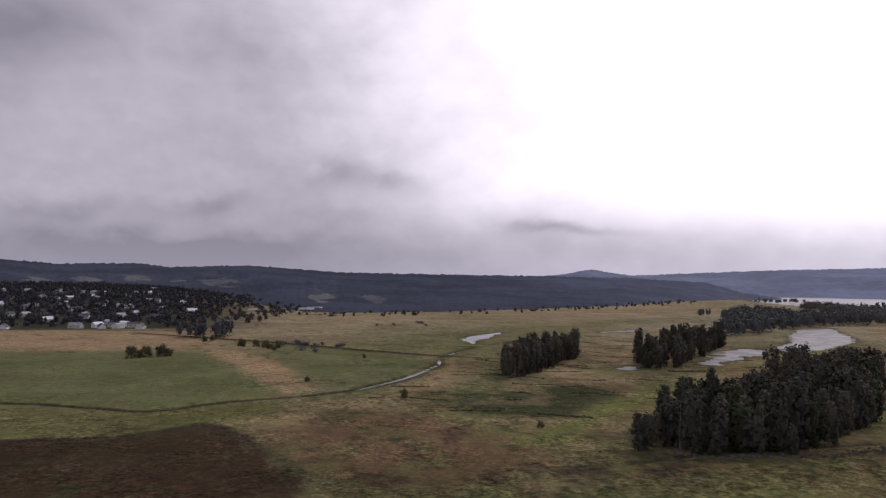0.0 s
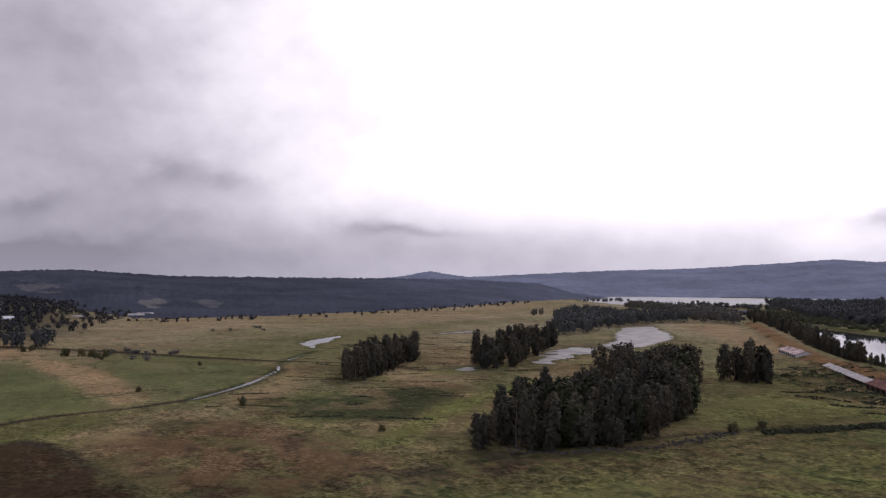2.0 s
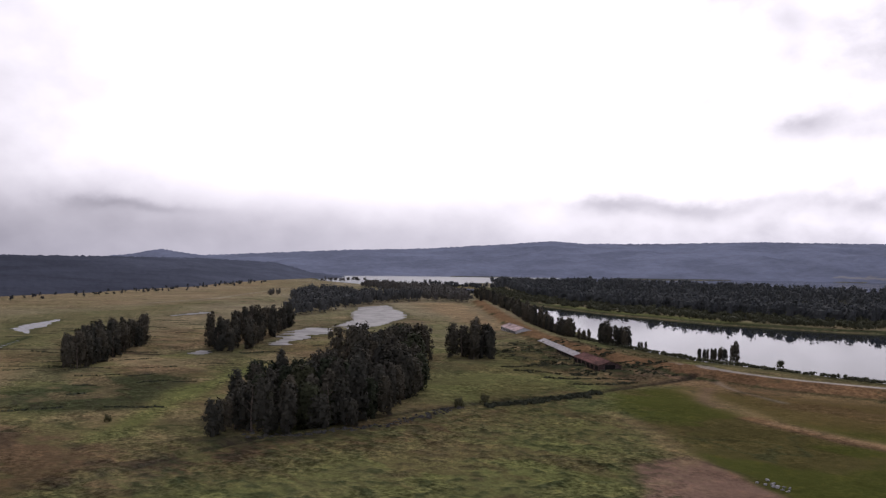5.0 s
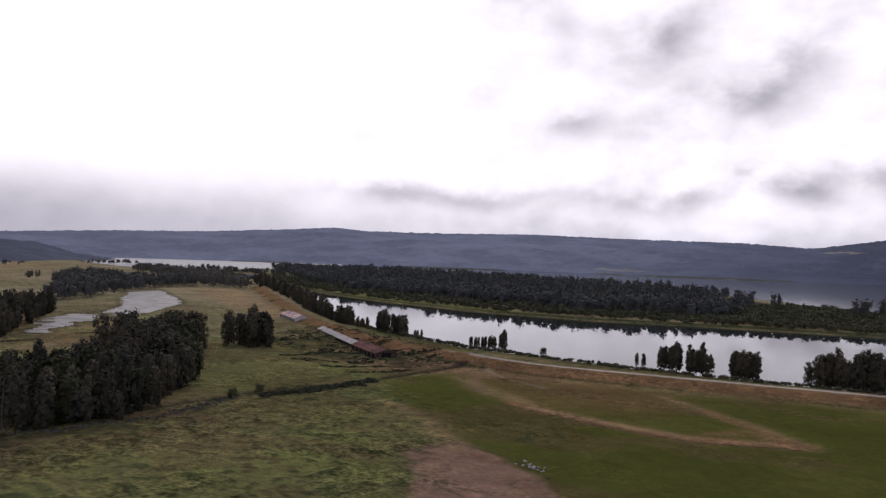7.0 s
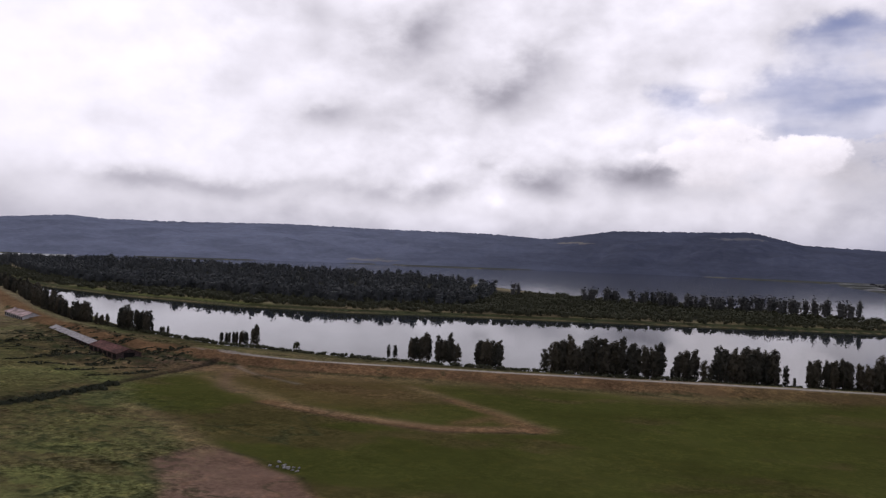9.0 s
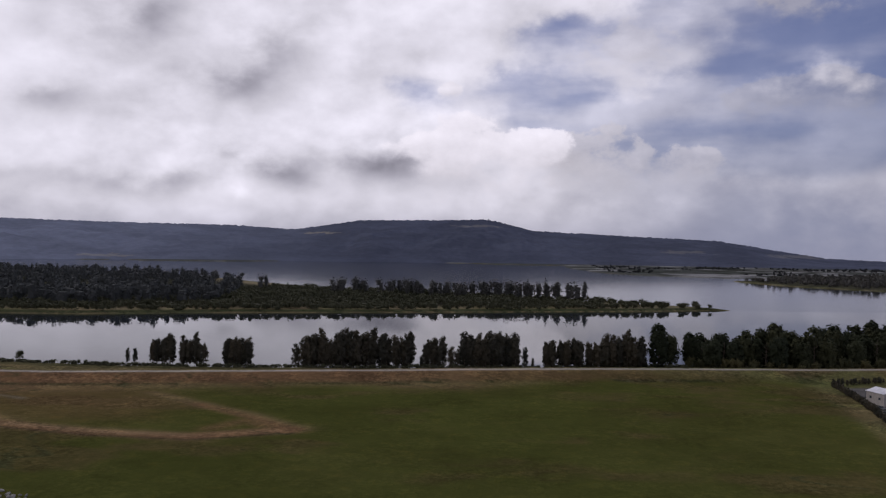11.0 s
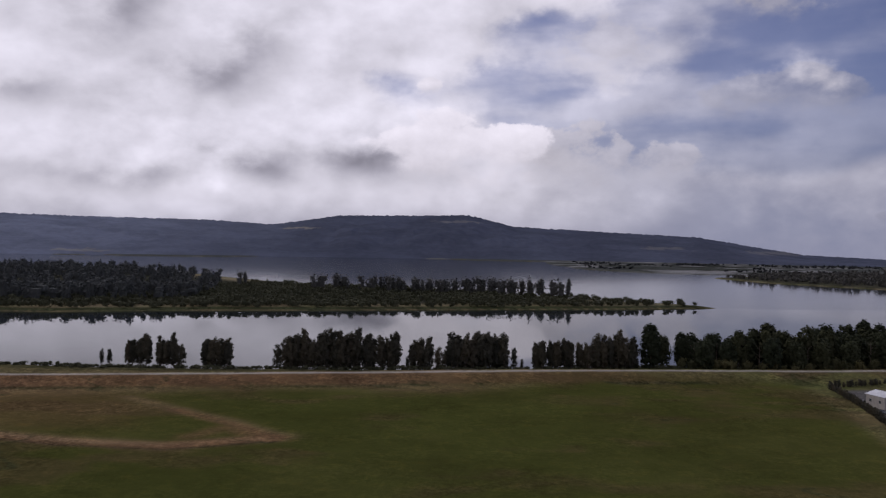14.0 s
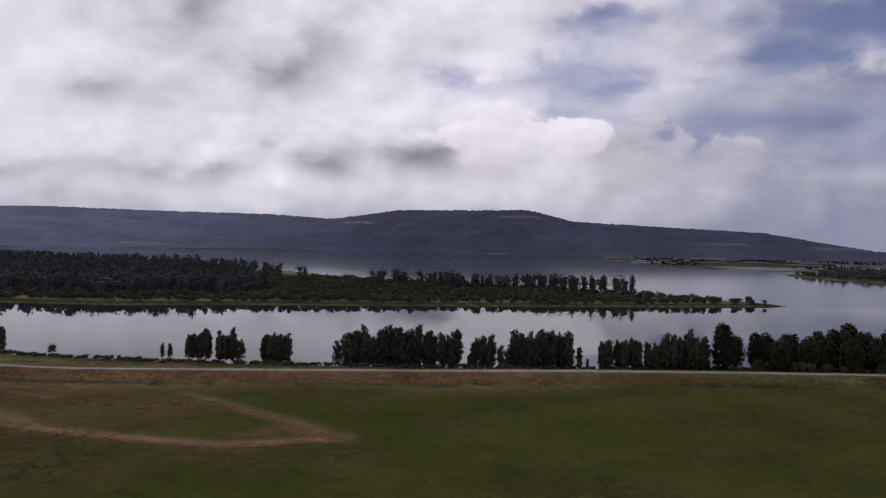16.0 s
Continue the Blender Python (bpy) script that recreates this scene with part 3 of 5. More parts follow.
def build_ground():
    az = np.concatenate([np.arange(-180, -34, 4.0), np.arange(-34, 112, 0.24), np.arange(112, 180, 4.0)])
    rr = np.concatenate([[0.0], np.geomspace(25, 200, 40)[:-1], np.geomspace(200, 1300, 390)[:-1], np.geomspace(1300, 4950, 90)])
    a, r = np.meshgrid(np.radians(az), rr)
    x, y = -r * np.sin(a), r * np.cos(a)
    z, c = land(x, y)
    nr, na = x.shape
    verts = np.stack([x, y, z], -1).reshape(-1, 3)
    i, j = np.meshgrid(np.arange(nr - 1), np.arange(na), indexing="ij")
    k = (j + 1) % na
    faces = np.stack([i * na + j, i * na + k, (i + 1) * na + k, (i + 1) * na + j], -1).reshape(-1, 4)
    me = bpy.data.meshes.new("ground")
    me.vertices.add(len(verts))
    me.vertices.foreach_set("co", verts.ravel())
    me.loops.add(faces.size)
    me.loops.foreach_set("vertex_index", faces.ravel())
    me.polygons.add(len(faces))
    me.polygons.foreach_set("loop_start", np.arange(len(faces)) * 4)
    me.update(calc_edges=True)
    me.polygons.foreach_set("use_smooth", np.ones(len(faces), bool))
    layer = me.color_attributes.new("cover", "FLOAT_COLOR", "POINT")
    layer.data.foreach_set("color", c.ravel())
    me.materials.append(GRASSLAND)
    return tagged(new("ground", me), "flat river meadow of green pasture and dry grass", "ground", kind="structure")


def flat_sheet(name, outline, z, mat, label, category):
    bm = bmesh.new()
    bm.faces.new([bm.verts.new((px, py, z)) for px, py in outline])
    bmesh.ops.recalc_face_normals(bm, faces=bm.faces)
    for f in bm.faces:
        if f.normal.z < 0:
            f.normal_flip()
    me = bpy.data.meshes.new(name)
    bm.to_mesh(me)
    bm.free()
    me.materials.append(mat)
    return tagged(new(name, me), label, category, kind="structure")


def ground_z(x, y):
    return float(land(np.array([float(x)]), np.array([float(y)]))[0][0])


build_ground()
SPLIT = [(-4900, 900), (-2600, 1150), (-1850, 1300), (-1000, 1300), (-300, 1120), (200, 1065), (300, 1050), (900, 1150), (4900, 1700)]
flat_sheet("river_channel", [(4900, -200), (-4900, -200)] + SPLIT, -2.4, RIVER, "calm river channel mirroring trees and cloudy sky", "river")
flat_sheet("river_open", [(4900, 4900), (-4300, 4900), (-1900, 1800)] + SPLIT[3:], -2.4, OPEN_WATER, "broad river beyond the wooded island", "river")
flat_sheet("bay", [(-4310, 4900), (-4900, 4900), (-4900, 900), (-2600, 1150), (-1850, 1300), (-1900, 1800)], -2.4, BAY_WATER, "pale rippled bay of the river", "river")
flat_sheet("pond", [(-330, 152), (-330, 450), (-480, 520), (-1100, 760), (-1100, 440), (-700, 212)], -0.45, POND, "shallow pale wind-rippled marsh ponds in the meadow", "pond")
flat_sheet("creek", [(-1100, -360), (-330, -360), (-330, 148), (-700, 208), (-1100, 436)], -0.45, CREEK_WATER, "still grey creek and pool in the meadow", "creek")


def mesh_from(name, verts, faces, mat, smooth=False):
    me = bpy.data.meshes.new(name)
    verts, faces = np.asarray(verts, float), np.asarray(faces, int)
    me.vertices.add(len(verts))
    me.vertices.foreach_set("co", verts.ravel())
    me.loops.add(faces.size)
    me.loops.foreach_set("vertex_index", faces.ravel())
    me.polygons.add(len(faces))
    me.polygons.foreach_set("loop_start", np.arange(len(faces)) * faces.shape[1])
    me.update(calc_edges=True)
    me.polygons.foreach_set("use_smooth", np.full(len(faces), smooth))
    me.materials.append(mat)
    return me


def ridge(name, knots, base, crest, mat, label, seed):
    """A wooded ridge: knots of azimuth and elevation as seen from the hovering height, base and crest distance."""
    az = np.arange(knots[0][0], knots[-1][0] + 0.01, 0.1)
    top = np.interp(az, [k[0] for k in knots], [k[1] for k in knots])
    s = np.linspace(0, 1, 46)
    a, u = np.meshgrid(np.radians(az), s)
    t = np.repeat(top[None], len(s), 0)
    b, c = (np.interp(az, *q)[None] if isinstance(q, tuple) else q for q in (base, crest))
    r = b + (c - b) * u
    peak = 65 + np.tan(np.radians(t)) * c
    wob = fbm(np.degrees(a) * 0.5 + seed, u * 4, 4, seed) - 0.5
    z = -3 + (peak + 3) * np.clip(u, 0, 1) ** 0.9 + wob * 0.30 * peak * (u * (1 - u)) * 4
    z = z + (fbm(np.degrees(a) * 6, u * 60, 3, seed + 5) - 0.5) * np.where(u > 0.04, 5, 0)
    z = z + (fbm(np.degrees(a) * 16, u * 90, 2, seed + 9) - 0.5) * np.where(u > 0.9, 7, 0)
    x, y = -r * np.sin(a), r * np.cos(a)
    n_s, n_a = x.shape
    i, j = np.meshgrid(np.arange(n_s - 1), np.arange(n_a - 1), indexing="ij")
    f = np.stack([i * n_a + j, (i + 1) * n_a + j, (i + 1) * n_a + j + 1, i * n_a + j + 1], -1).reshape(-1, 4)
    me = mesh_from(name, np.stack([x, y, z], -1).reshape(-1, 3), f, mat, True)
    return tagged(new(name, me), label, "hills", kind="structure")


def hill_material(name, colour, hazed=None, clearings=(), axis=0, start=-500.0, end=-2300.0):
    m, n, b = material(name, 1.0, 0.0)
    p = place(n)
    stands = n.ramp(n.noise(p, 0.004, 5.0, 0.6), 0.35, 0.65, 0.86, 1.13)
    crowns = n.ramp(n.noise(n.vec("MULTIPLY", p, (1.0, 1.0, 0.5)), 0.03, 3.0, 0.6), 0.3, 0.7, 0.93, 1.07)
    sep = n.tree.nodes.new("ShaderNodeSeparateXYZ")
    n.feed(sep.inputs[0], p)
    # slides to the second colour along one axis, imitating haze by distance
    if hazed:
        colour = n.mix(n.ramp(sep.outputs[axis], start, end), colour, hazed)
    rag = n.math("SUBTRACT", n.noise(p, 0.01, 5.0, 0.65), 0.5)
    tinted = n.mix(0.0, colour, (0, 0, 0))
    az = n.math("MULTIPLY", n.math("ARCTAN2", n.math("MULTIPLY", sep.outputs[0], -1.0), sep.outputs[1]), 57.296)
    for a, z, wide, tall, strength in clearings:
        u = n.math("DIVIDE", n.math("SUBTRACT", n.math("MULTIPLY_ADD", rag, 4.0, az), a), wide)
        v = n.math("DIVIDE", n.math("SUBTRACT", n.math("MULTIPLY_ADD", rag, tall * 7.0, sep.outputs[2]), z), tall)
        inside = n.ramp(n.math("ADD", n.math("MULTIPLY", u, u), n.math("MULTIPLY", v, v)), 1.15, 0.75, 0.0, strength)
        tinted = n.mix(inside, tinted, (0.30, 0.28, 0.24))
    n.feed(b.inputs["Base Color"], n.vec("SCALE", tinted, n.math("MULTIPLY", stands, crowns)))
    bump(n, b, n.noise(p, 0.012, 3.0, 0.5), 0.25, 12.0)
    return m


# haze is put into the hill colours: bluish bases, paler farther off
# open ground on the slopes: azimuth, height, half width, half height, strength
HILL_FAR = hill_material("hazy_far_hill", (0.088, 0.099, 0.138), (0.185, 0.207, 0.272), [(13.2, 120, 1.5, 5, 0.75), (3.2, 168, 1.6, 6, 0.35), (-10.0, 52, 1.6, 6, 0.3), (26.5, 14, 2.0, 4, 0.5), (-17.5, 38, 2.5, 8, 0.3), (-22.0, 30, 3.0, 8, 0.3)])
HILL_NEAR = hill_material("hazy_wooded_hill", (0.058, 0.064, 0.083), (0.105, 0.117, 0.150), [(94.0, 42, 1.3, 7, 0.21), (99.0, 46, 1.0, 6, 0.21), (102.0, 44, 0.7, 5, 0.30), (96.5, 40, 0.6, 4, 0.27), (104.5, 38, 0.8, 5, 0.30), (87.5, 18, 0.8, 6, 0.30), (84.0, 14, 0.6, 4, 0.18)], 1, 300.0, 1500.0)
ridge("hill_across_river", [(-40, -0.79), (-27, -0.78), (-18.4, -0.45), (-15.7, -0.05), (-12.2, 0.52), (-7.9, 0.72), (-0.6, 1.05), (2.4, 1.75), (6, 1.66), (10.7, 1.6), (15, 0.93), (17, 0.7), (20, 0.3)], 3500, 4700, HILL_FAR, "broad wooded hill across the river, blue-grey with haze", 2.0)
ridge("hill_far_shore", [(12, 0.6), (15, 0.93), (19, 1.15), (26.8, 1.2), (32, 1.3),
      (38, 1.16), (42.9, 1.14), (45, 1.3), (48.4, 1.05), (53, 0.75), (58.3, 0.6), (64, 0.33), (70, 0.0)], 3520, 4800, HILL_FAR, "long wooded ridge across the river, pale blue-grey with haze", 2.0)
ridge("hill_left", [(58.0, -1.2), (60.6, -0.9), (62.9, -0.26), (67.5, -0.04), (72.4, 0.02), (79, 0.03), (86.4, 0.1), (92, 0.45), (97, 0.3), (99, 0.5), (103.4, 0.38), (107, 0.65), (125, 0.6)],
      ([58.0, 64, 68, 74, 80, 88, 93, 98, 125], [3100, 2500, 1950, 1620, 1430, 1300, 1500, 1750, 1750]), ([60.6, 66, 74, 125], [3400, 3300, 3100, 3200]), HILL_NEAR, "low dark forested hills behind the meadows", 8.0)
ridge("hill_peak", [(64, -0.5), (66.6, 0.02), (67.8, 0.2), (68.6, 0.3), (69.3, 0.40), (69.8, 0.50), (70.3, 0.49), (70.8, 0.38), (71.6, 0.2), (73, 0.05), (75, -0.3)], 4000, 4600, HILL_FAR, "small far peak above the hills, blue with haze", 4.0)

# ---- trees ----


def leaf_cloud(rng, lobes, count, size):
    """Small bent leaf clumps through the outer shells of several lobes (centre, radii), facing away from the whole crown."""
    cens, rads = np.array([a for a, _ in lobes]), np.array([b for _, b in lobes])
    vol = rads[:, 0] * rads[:, 2]
    pick = rng.choice(len(lobes), count, p=vol / vol.sum())
    cen, rad = cens[pick], rads[pick]
    d = rng.normal(size=(count, 3))
    d /= np.linalg.norm(d, axis=1)[:, None]
    p = cen + d * rad * rng.uniform(0.66, 1.12, (count, 1))
    heart = (cens * vol[:, None]).sum(0) / vol.sum()
    span = np.maximum(np.abs(p - heart).max(0), 0.1)
    out = (p - heart) / span
    out /= np.linalg.norm(out, axis=1)[:, None] + 1e-6
    nrm = 0.6 * out + 0.4 * d + rng.normal(scale=0.26, size=(count, 3))
    nrm /= np.linalg.norm(nrm, axis=1)[:, None]
    t = np.cross(nrm, rng.normal(size=(count, 3)))
    t /= np.linalg.norm(t, axis=1)[:, None]
    s = np.cross(nrm, t)
    k = size * rng.uniform(0.6, 1.3, (count, 1))
    quad = np.stack([p - t * k - s * k * 0.6, p + t * k * 0.3 - s * k + nrm * k * 0.25, p + t * k + s * k * 0.5, p - t * k * 0.2 + s * k + nrm * k * 0.25], 1)
    return quad.reshape(-1, 3), np.arange(count * 4).reshape(-1, 4)


def round_quads(k):
    """A ball of quads: a cube of k by k squares a side, rounded."""
    v, f = [], []
    g = np.linspace(-1, 1, k + 1)
    for axis in range(3):
        for side in (-1, 1):
            base = len(v)
            for a in g:
                for b in g:
                    p = [0.0, 0.0, 0.0]
                    p[axis], p[(axis + 1) % 3], p[(axis + 2) % 3] = side, math.tan(a * 0.785), math.tan(b * 0.785) * side
                    v.append(p)
            for i in range(k):
                for j in range(k):
                    q = base + i * (k + 1) + j
                    f.append((q, q + k + 1, q + k + 2, q + 1))
    v = np.array(v)
    return v / np.linalg.norm(v, axis=1)[:, None], np.array(f)


BALL = round_quads(1)


def crown(rng, lobes, count, size, core=0.66):
    """Leafy bodies with leaf clumps standing out of their skins."""
    vs, fs, base = [], [], 0
    bv, bf = BALL
    for c, r in lobes:
        ph = rng.uniform(0, 6.28, 6)
        d = 1 + 0.10 * np.sin(bv[:, 0] * 5 + ph[0]) * np.sin(bv[:, 2] * 6 + ph[1]) + 0.08 * np.sin(bv[:, 1] * 9 + ph[2] + bv[:, 2] * 7)
        vs.append(np.array(c) + bv * np.array(r) * core * d[:, None])
        fs.append(bf + base)
        base += len(bv)
    v, f = leaf_cloud(rng, lobes, count, size)
    vs.append(v)
    fs.append(f + base)
    return np.concatenate(vs), np.concatenate(fs)


def trunk_mesh(name, height, girth, rng, limbs=5):
    bm = bmesh.new()

    def tube(a, b, ra, rb, sides=6):
        a, b = Vector(a), Vector(b)
        q = (b - a).to_track_quat("Z", "Y")
        rings = []
        for c, rad in ((a, ra), (b, rb)):
            rings.append([bm.verts.new(c + q @ Vector((rad * math.cos(2 * math.pi * k / sides), rad * math.sin(2 * math.pi * k / sides), 0))) for k in range(sides)])
        for k in range(sides):
            bm.faces.new((rings[0][k], rings[0][(k + 1) % sides], rings[1][(k + 1) % sides], rings[1][k]))

    pts = [(0, 0, -0.5)]
    for k in range(1, 5):
        pts.append((rng.normal() * 0.25, rng.normal() * 0.25, height * k / 4))
    for k in range(4):
        tube(pts[k], pts[k + 1], girth * (1 - k * 0.22), girth * (1 - (k + 1) * 0.22))
    for k in range(limbs):
        h = height * rng.uniform(0.3, 0.8)
        a = rng.uniform(0, 6.28)
        ln = height * rng.uniform(0.12, 0.22)
        tube((0, 0, h), (math.cos(a) * ln, math.sin(a) * ln, h + ln * 0.9), girth * 0.35, girth * 0.12, 4)
    me = bpy.data.meshes.new(name)
    bm.to_mesh(me)
    bm.free()
    me.materials.append(BARK)
    return me


def crown_lobes(rng, height, width, count, long=1.6, blunt=0.38):
    """A tall rounded body with many small lobes over it."""
    out = [((0, 0, height * 0.42), (width * 0.36, width * 0.36, height * 0.40)), ((rng.normal() * 0.3, rng.normal() * 0.3, height * 0.66), (width * 0.31, width * 0.31, height * 0.27))]
    for k in range(count):
        u = (k + rng.uniform(0.1, 0.9)) / count * 0.93 + 0.04
        r = width * 0.5 * math.sin(math.pi * min(0.96, u * 0.80 + 0.16)) ** blunt
        a = k * 2.4 + rng.uniform(-0.6, 0.6)
        size = width * rng.uniform(0.15, 0.22)
        tall = size * rng.uniform(0.72, 1.28) * long
        out.append(((math.cos(a) * (r - size * 0.85), math.sin(a) * (r - size * 0.85), min(height * u, height - tall * 0.7)), (size, size, tall)))
    return out


def tree_thing(kind, height, width, spires, leaves, size, mat, label, seed, stems=1, long=1.6):
    rng = np.random.default_rng(seed)
    root = tagged(new(kind), label, "tree")
    lobes = []
    for k in range(stems):
        a = 6.28 * k / stems + rng.uniform(-0.4, 0.4)
        off = 0 if stems == 1 else width * 0.62
        tall = height * (1.0 if k == 0 else rng.uniform(0.62, 0.95))
        lobes += [((c[0] + off * math.cos(a), c[1] + off * math.sin(a), c[2]), r) for c, r in crown_lobes(rng, tall, width * rng.uniform(0.85, 1.15), spires, long)]
    v, f = crown(rng, lobes, leaves, size)
    top = new("crown", mesh_from("crown", v, f, mat, True))
    top.parent = root
    trunk = new("trunk", trunk_mesh("trunk", height * 0.8, height * 0.018 + 0.08, rng))
    trunk.parent = root
    return root


def stand(protos, spots, group, rng, low=0.8, high=1.15):
    """Copies of a few trees at many spots."""
    for px, py in spots:
        proto = protos[rng.integers(len(protos))]
        k = rng.uniform(low, high)
        m = pose(px, py, 0, 0, 0, rng.uniform(0, 360)) @ Matrix.Diagonal((k * rng.uniform(0.9, 1.12), k * rng.uniform(0.9, 1.12), k, 1))
        c = copy_thing(proto, m)
        c.matrix_basis = m
        tagged(c, group=group)


def fill(outline, gap, rng):
    xs, ys = [p[0] for p in outline], [p[1] for p in outline]
    spots = []
    for _ in range(6000):
        p = (rng.uniform(min(xs), max(xs)), rng.uniform(min(ys), max(ys)))
        if area_distance(np.array([p[0]]), np.array([p[1]]), outline)[0] < 0 and all((p[0] - q[0]) ** 2 + (p[1] - q[1]) ** 2 > gap * gap for q in spots):
            spots.append(p)
    return spots


TALL = [tree_thing("cottonwood_tree", 21 + 2 * (i % 3), 8.0 + 0.7 * (i % 3), 16, 1200, 0.62, LEAF, "tall dark green cottonwood tree in a grove", 10 + i, 1 + i % 2) for i in range(7)]
BROAD = [tree_thing("broadleaf_tree", 19 + 2 * (i % 3), 12 + i % 2, 30, 1350, 0.70, LEAF_WOOD, "broad rounded dark green tree of a dense wood", 70 + i, 1 + i % 2, 1.0) for i in range(4)]
ROUND = [tree_thing("round_tree", 13, 9, 16, 1100, 0.42, LEAF, "rounded bushy dark tree standing before the grove", 25)]
SLIM = [tree_thing("poplar_tree", 15 + 1.5 * (i % 3), 6.0 + 0.6 * (i % 2), 13, 640, 0.50, LEAF, "slim dark poplar tree on the river bank", 30 + i, 1, 1.3) for i in range(5)]
SHRUB = [tree_thing("willow_shrub", 5 + i, 6 + i, 7, 320, 0.34, LEAF_LIGHT, "low rounded green willow shrub", 50 + i) for i in range(3)]
rng = np.random.default_rng(5)
GROVE_FRONT = [(-292, 136), (-281, 150), (-282, 178), (-298, 202), (-345, 216), (-362, 200), (-342, 160), (-305, 134)]
GROVE_BACK = [(-304, 208), (-302, 216), (-313, 228), (-392, 290), (-474, 350), (-490, 345), (-474, 305), (-400, 245), (-345, 214)]
GROVE_LEFT = [(-509, 140), (-532, 158), (-628, 216), (-655, 215), (-600, 170), (-530, 134)]
GROVE_POND = [(-543, 238), (-552, 260), (-640, 326), (-740, 398), (-790, 398), (-700, 325), (-600, 255)]
GROVE_SMALL = [(-424, 358), (-421, 369), (-436, 379), (-449, 371), (-442, 357)]
spots = fill(GROVE_FRONT, 7.0, rng)
stand(TALL + BROAD[:1], [p for p in spots if p[1] < 165], "trees of the main grove", rng, 0.5, 0.92)
stand(TALL + BROAD[:3], [p for p in spots if p[1] >= 165], "trees of the main grove", rng, 0.58, 1.1)
stand(TALL + BROAD[:2], fill(GROVE_BACK, 8.2, rng), "trees of the main grove", rng, 0.62, 1.12)
stand(ROUND, [(-292, 125)], "trees of the main grove", rng, 1.0, 1.05)
stand(SLIM, [(-455, 392), (-462, 402), (-470, 396)], "trees of the small grove", rng, 0.6, 0.8)
stand(TALL, fill(GROVE_LEFT, 8, rng), "trees of the long grove", rng, 0.7, 0.95)
stand(SLIM + TALL[:2], fill(GROVE_POND, 9.0, rng), "trees of the pond grove", rng, 0.7, 1.15)
stand(TALL, fill(GROVE_SMALL, 7.5, rng), "trees of the small grove", rng, 0.8, 1.1)


def along(pts, gap, jitter, rng, keep=1.0):
    spots = []
    for (ax, ay), (bx, by) in zip(pts, pts[1:]):
        ln = math.hypot(bx - ax, by - ay)
        for k in range(int(ln / gap)):
            if rng.uniform() < keep:
                t = (k + rng.uniform()) * gap / ln
                spots.append((ax + (bx - ax) * t + rng.normal() * jitter, ay + (by - ay) * t + rng.normal() * jitter))
    return spots


# clumps on the bank: from x, to x, height against the pattern tree, rows deep
BANK_CLUMPS = [(-352, -333, 0.5, 2), (-333, -318, 0.75, 1), (-224, -216, 0.6, 1), (-210, -203, 0.85, 2), (-203, -194, 1.0, 2), (-192, -178, 0.95, 2), (-165, -148, 1.0, 2), (-125, -118, 0.9, 1), (-119, -79, 1.2, 3),
               (-78, -57, 1.2, 2), (-56, -51, 0.55, 1), (-52, -39, 1.05, 2), (-39, -33, 0.75, 1), (-31, 1, 1.2, 3), (3, 8, 0.75, 1), (9, 14, 0.45, 1), (16, 27, 1.0, 2), (28, 50, 1.0, 2), (51, 73, 1.2, 3), (-412, -400, 0.5, 1),
               (-440, -424, 0.9, 2), (-462, -446, 1.0, 2), (-493, -476, 0.6, 1), (-530, -505, 1.0, 2), (-560, -540, 0.8, 1), (-600, -566, 1.0, 2)]
BX, BY = [-610, -530, -455, -409, -335, -226, -156, -106, -47, -15, 23, 66], [590, 543, 516, 503, 489, 489, 485, 490, 500, 504, 511, 519]
for x0, x1, k, deep in BANK_CLUMPS:
    spots = []
    for row in range(deep):
        for u in np.arange(x0 + 1, x1, 4.0):
            px = u + rng.uniform(-1, 1)
            spots.append((px, float(np.interp(px, BX, BY)) + row * 2.6 - 2 + rng.normal() * 0.7))
    stand(SLIM, spots, "trees along the river bank", rng, k * 0.74, k * 1.06)
stand(SLIM, along([(-605, 590), (-735, 690), (-977, 855), (-1180, 1000)], 6.5, 6, rng), "trees along the river bank", rng, 0.8, 1.15)
RIGHT_WOOD = [(72, 522), (160, 530), (240, 553), (330, 606), (480, 720), (440, 735), (300, 650), (180, 572), (90, 540)]
spots = fill(RIGHT_WOOD, 9.0, rng)
stand(BROAD, [p for p in spots if p[0] < 360], "trees of the wood beyond the road", rng, 0.75, 1.15)
right_rest = [p for p in spots if p[0] >= 360]
stand(SHRUB, along([(96, 527), (160, 521), (235, 541), (300, 577), (350, 606)], 4.5, 1.5, rng), "shrubs before the wood beyond the road", rng, 0.6, 1.15)
stand(SHRUB, [(-650, -98), (-656, -94), (-645, -103), (-664, -80), (-659, -84), (-742, -20), (-735, -12), (-728, -2), (-745, -32), (-720, -8), (-800, -66), (-812, -60)], "shrubs between the fields", rng, 0.9, 1.3)
stand(SHRUB, [(-340, 103), (-290, 236), (-292, 252), (-288, 425), (-289, 486), (-430, 60), (-640, 60), (-500, 15), (-730, -10), (-705, -5), (-745, -30)], "shrubs in the meadow", rng, 0.4, 0.9)


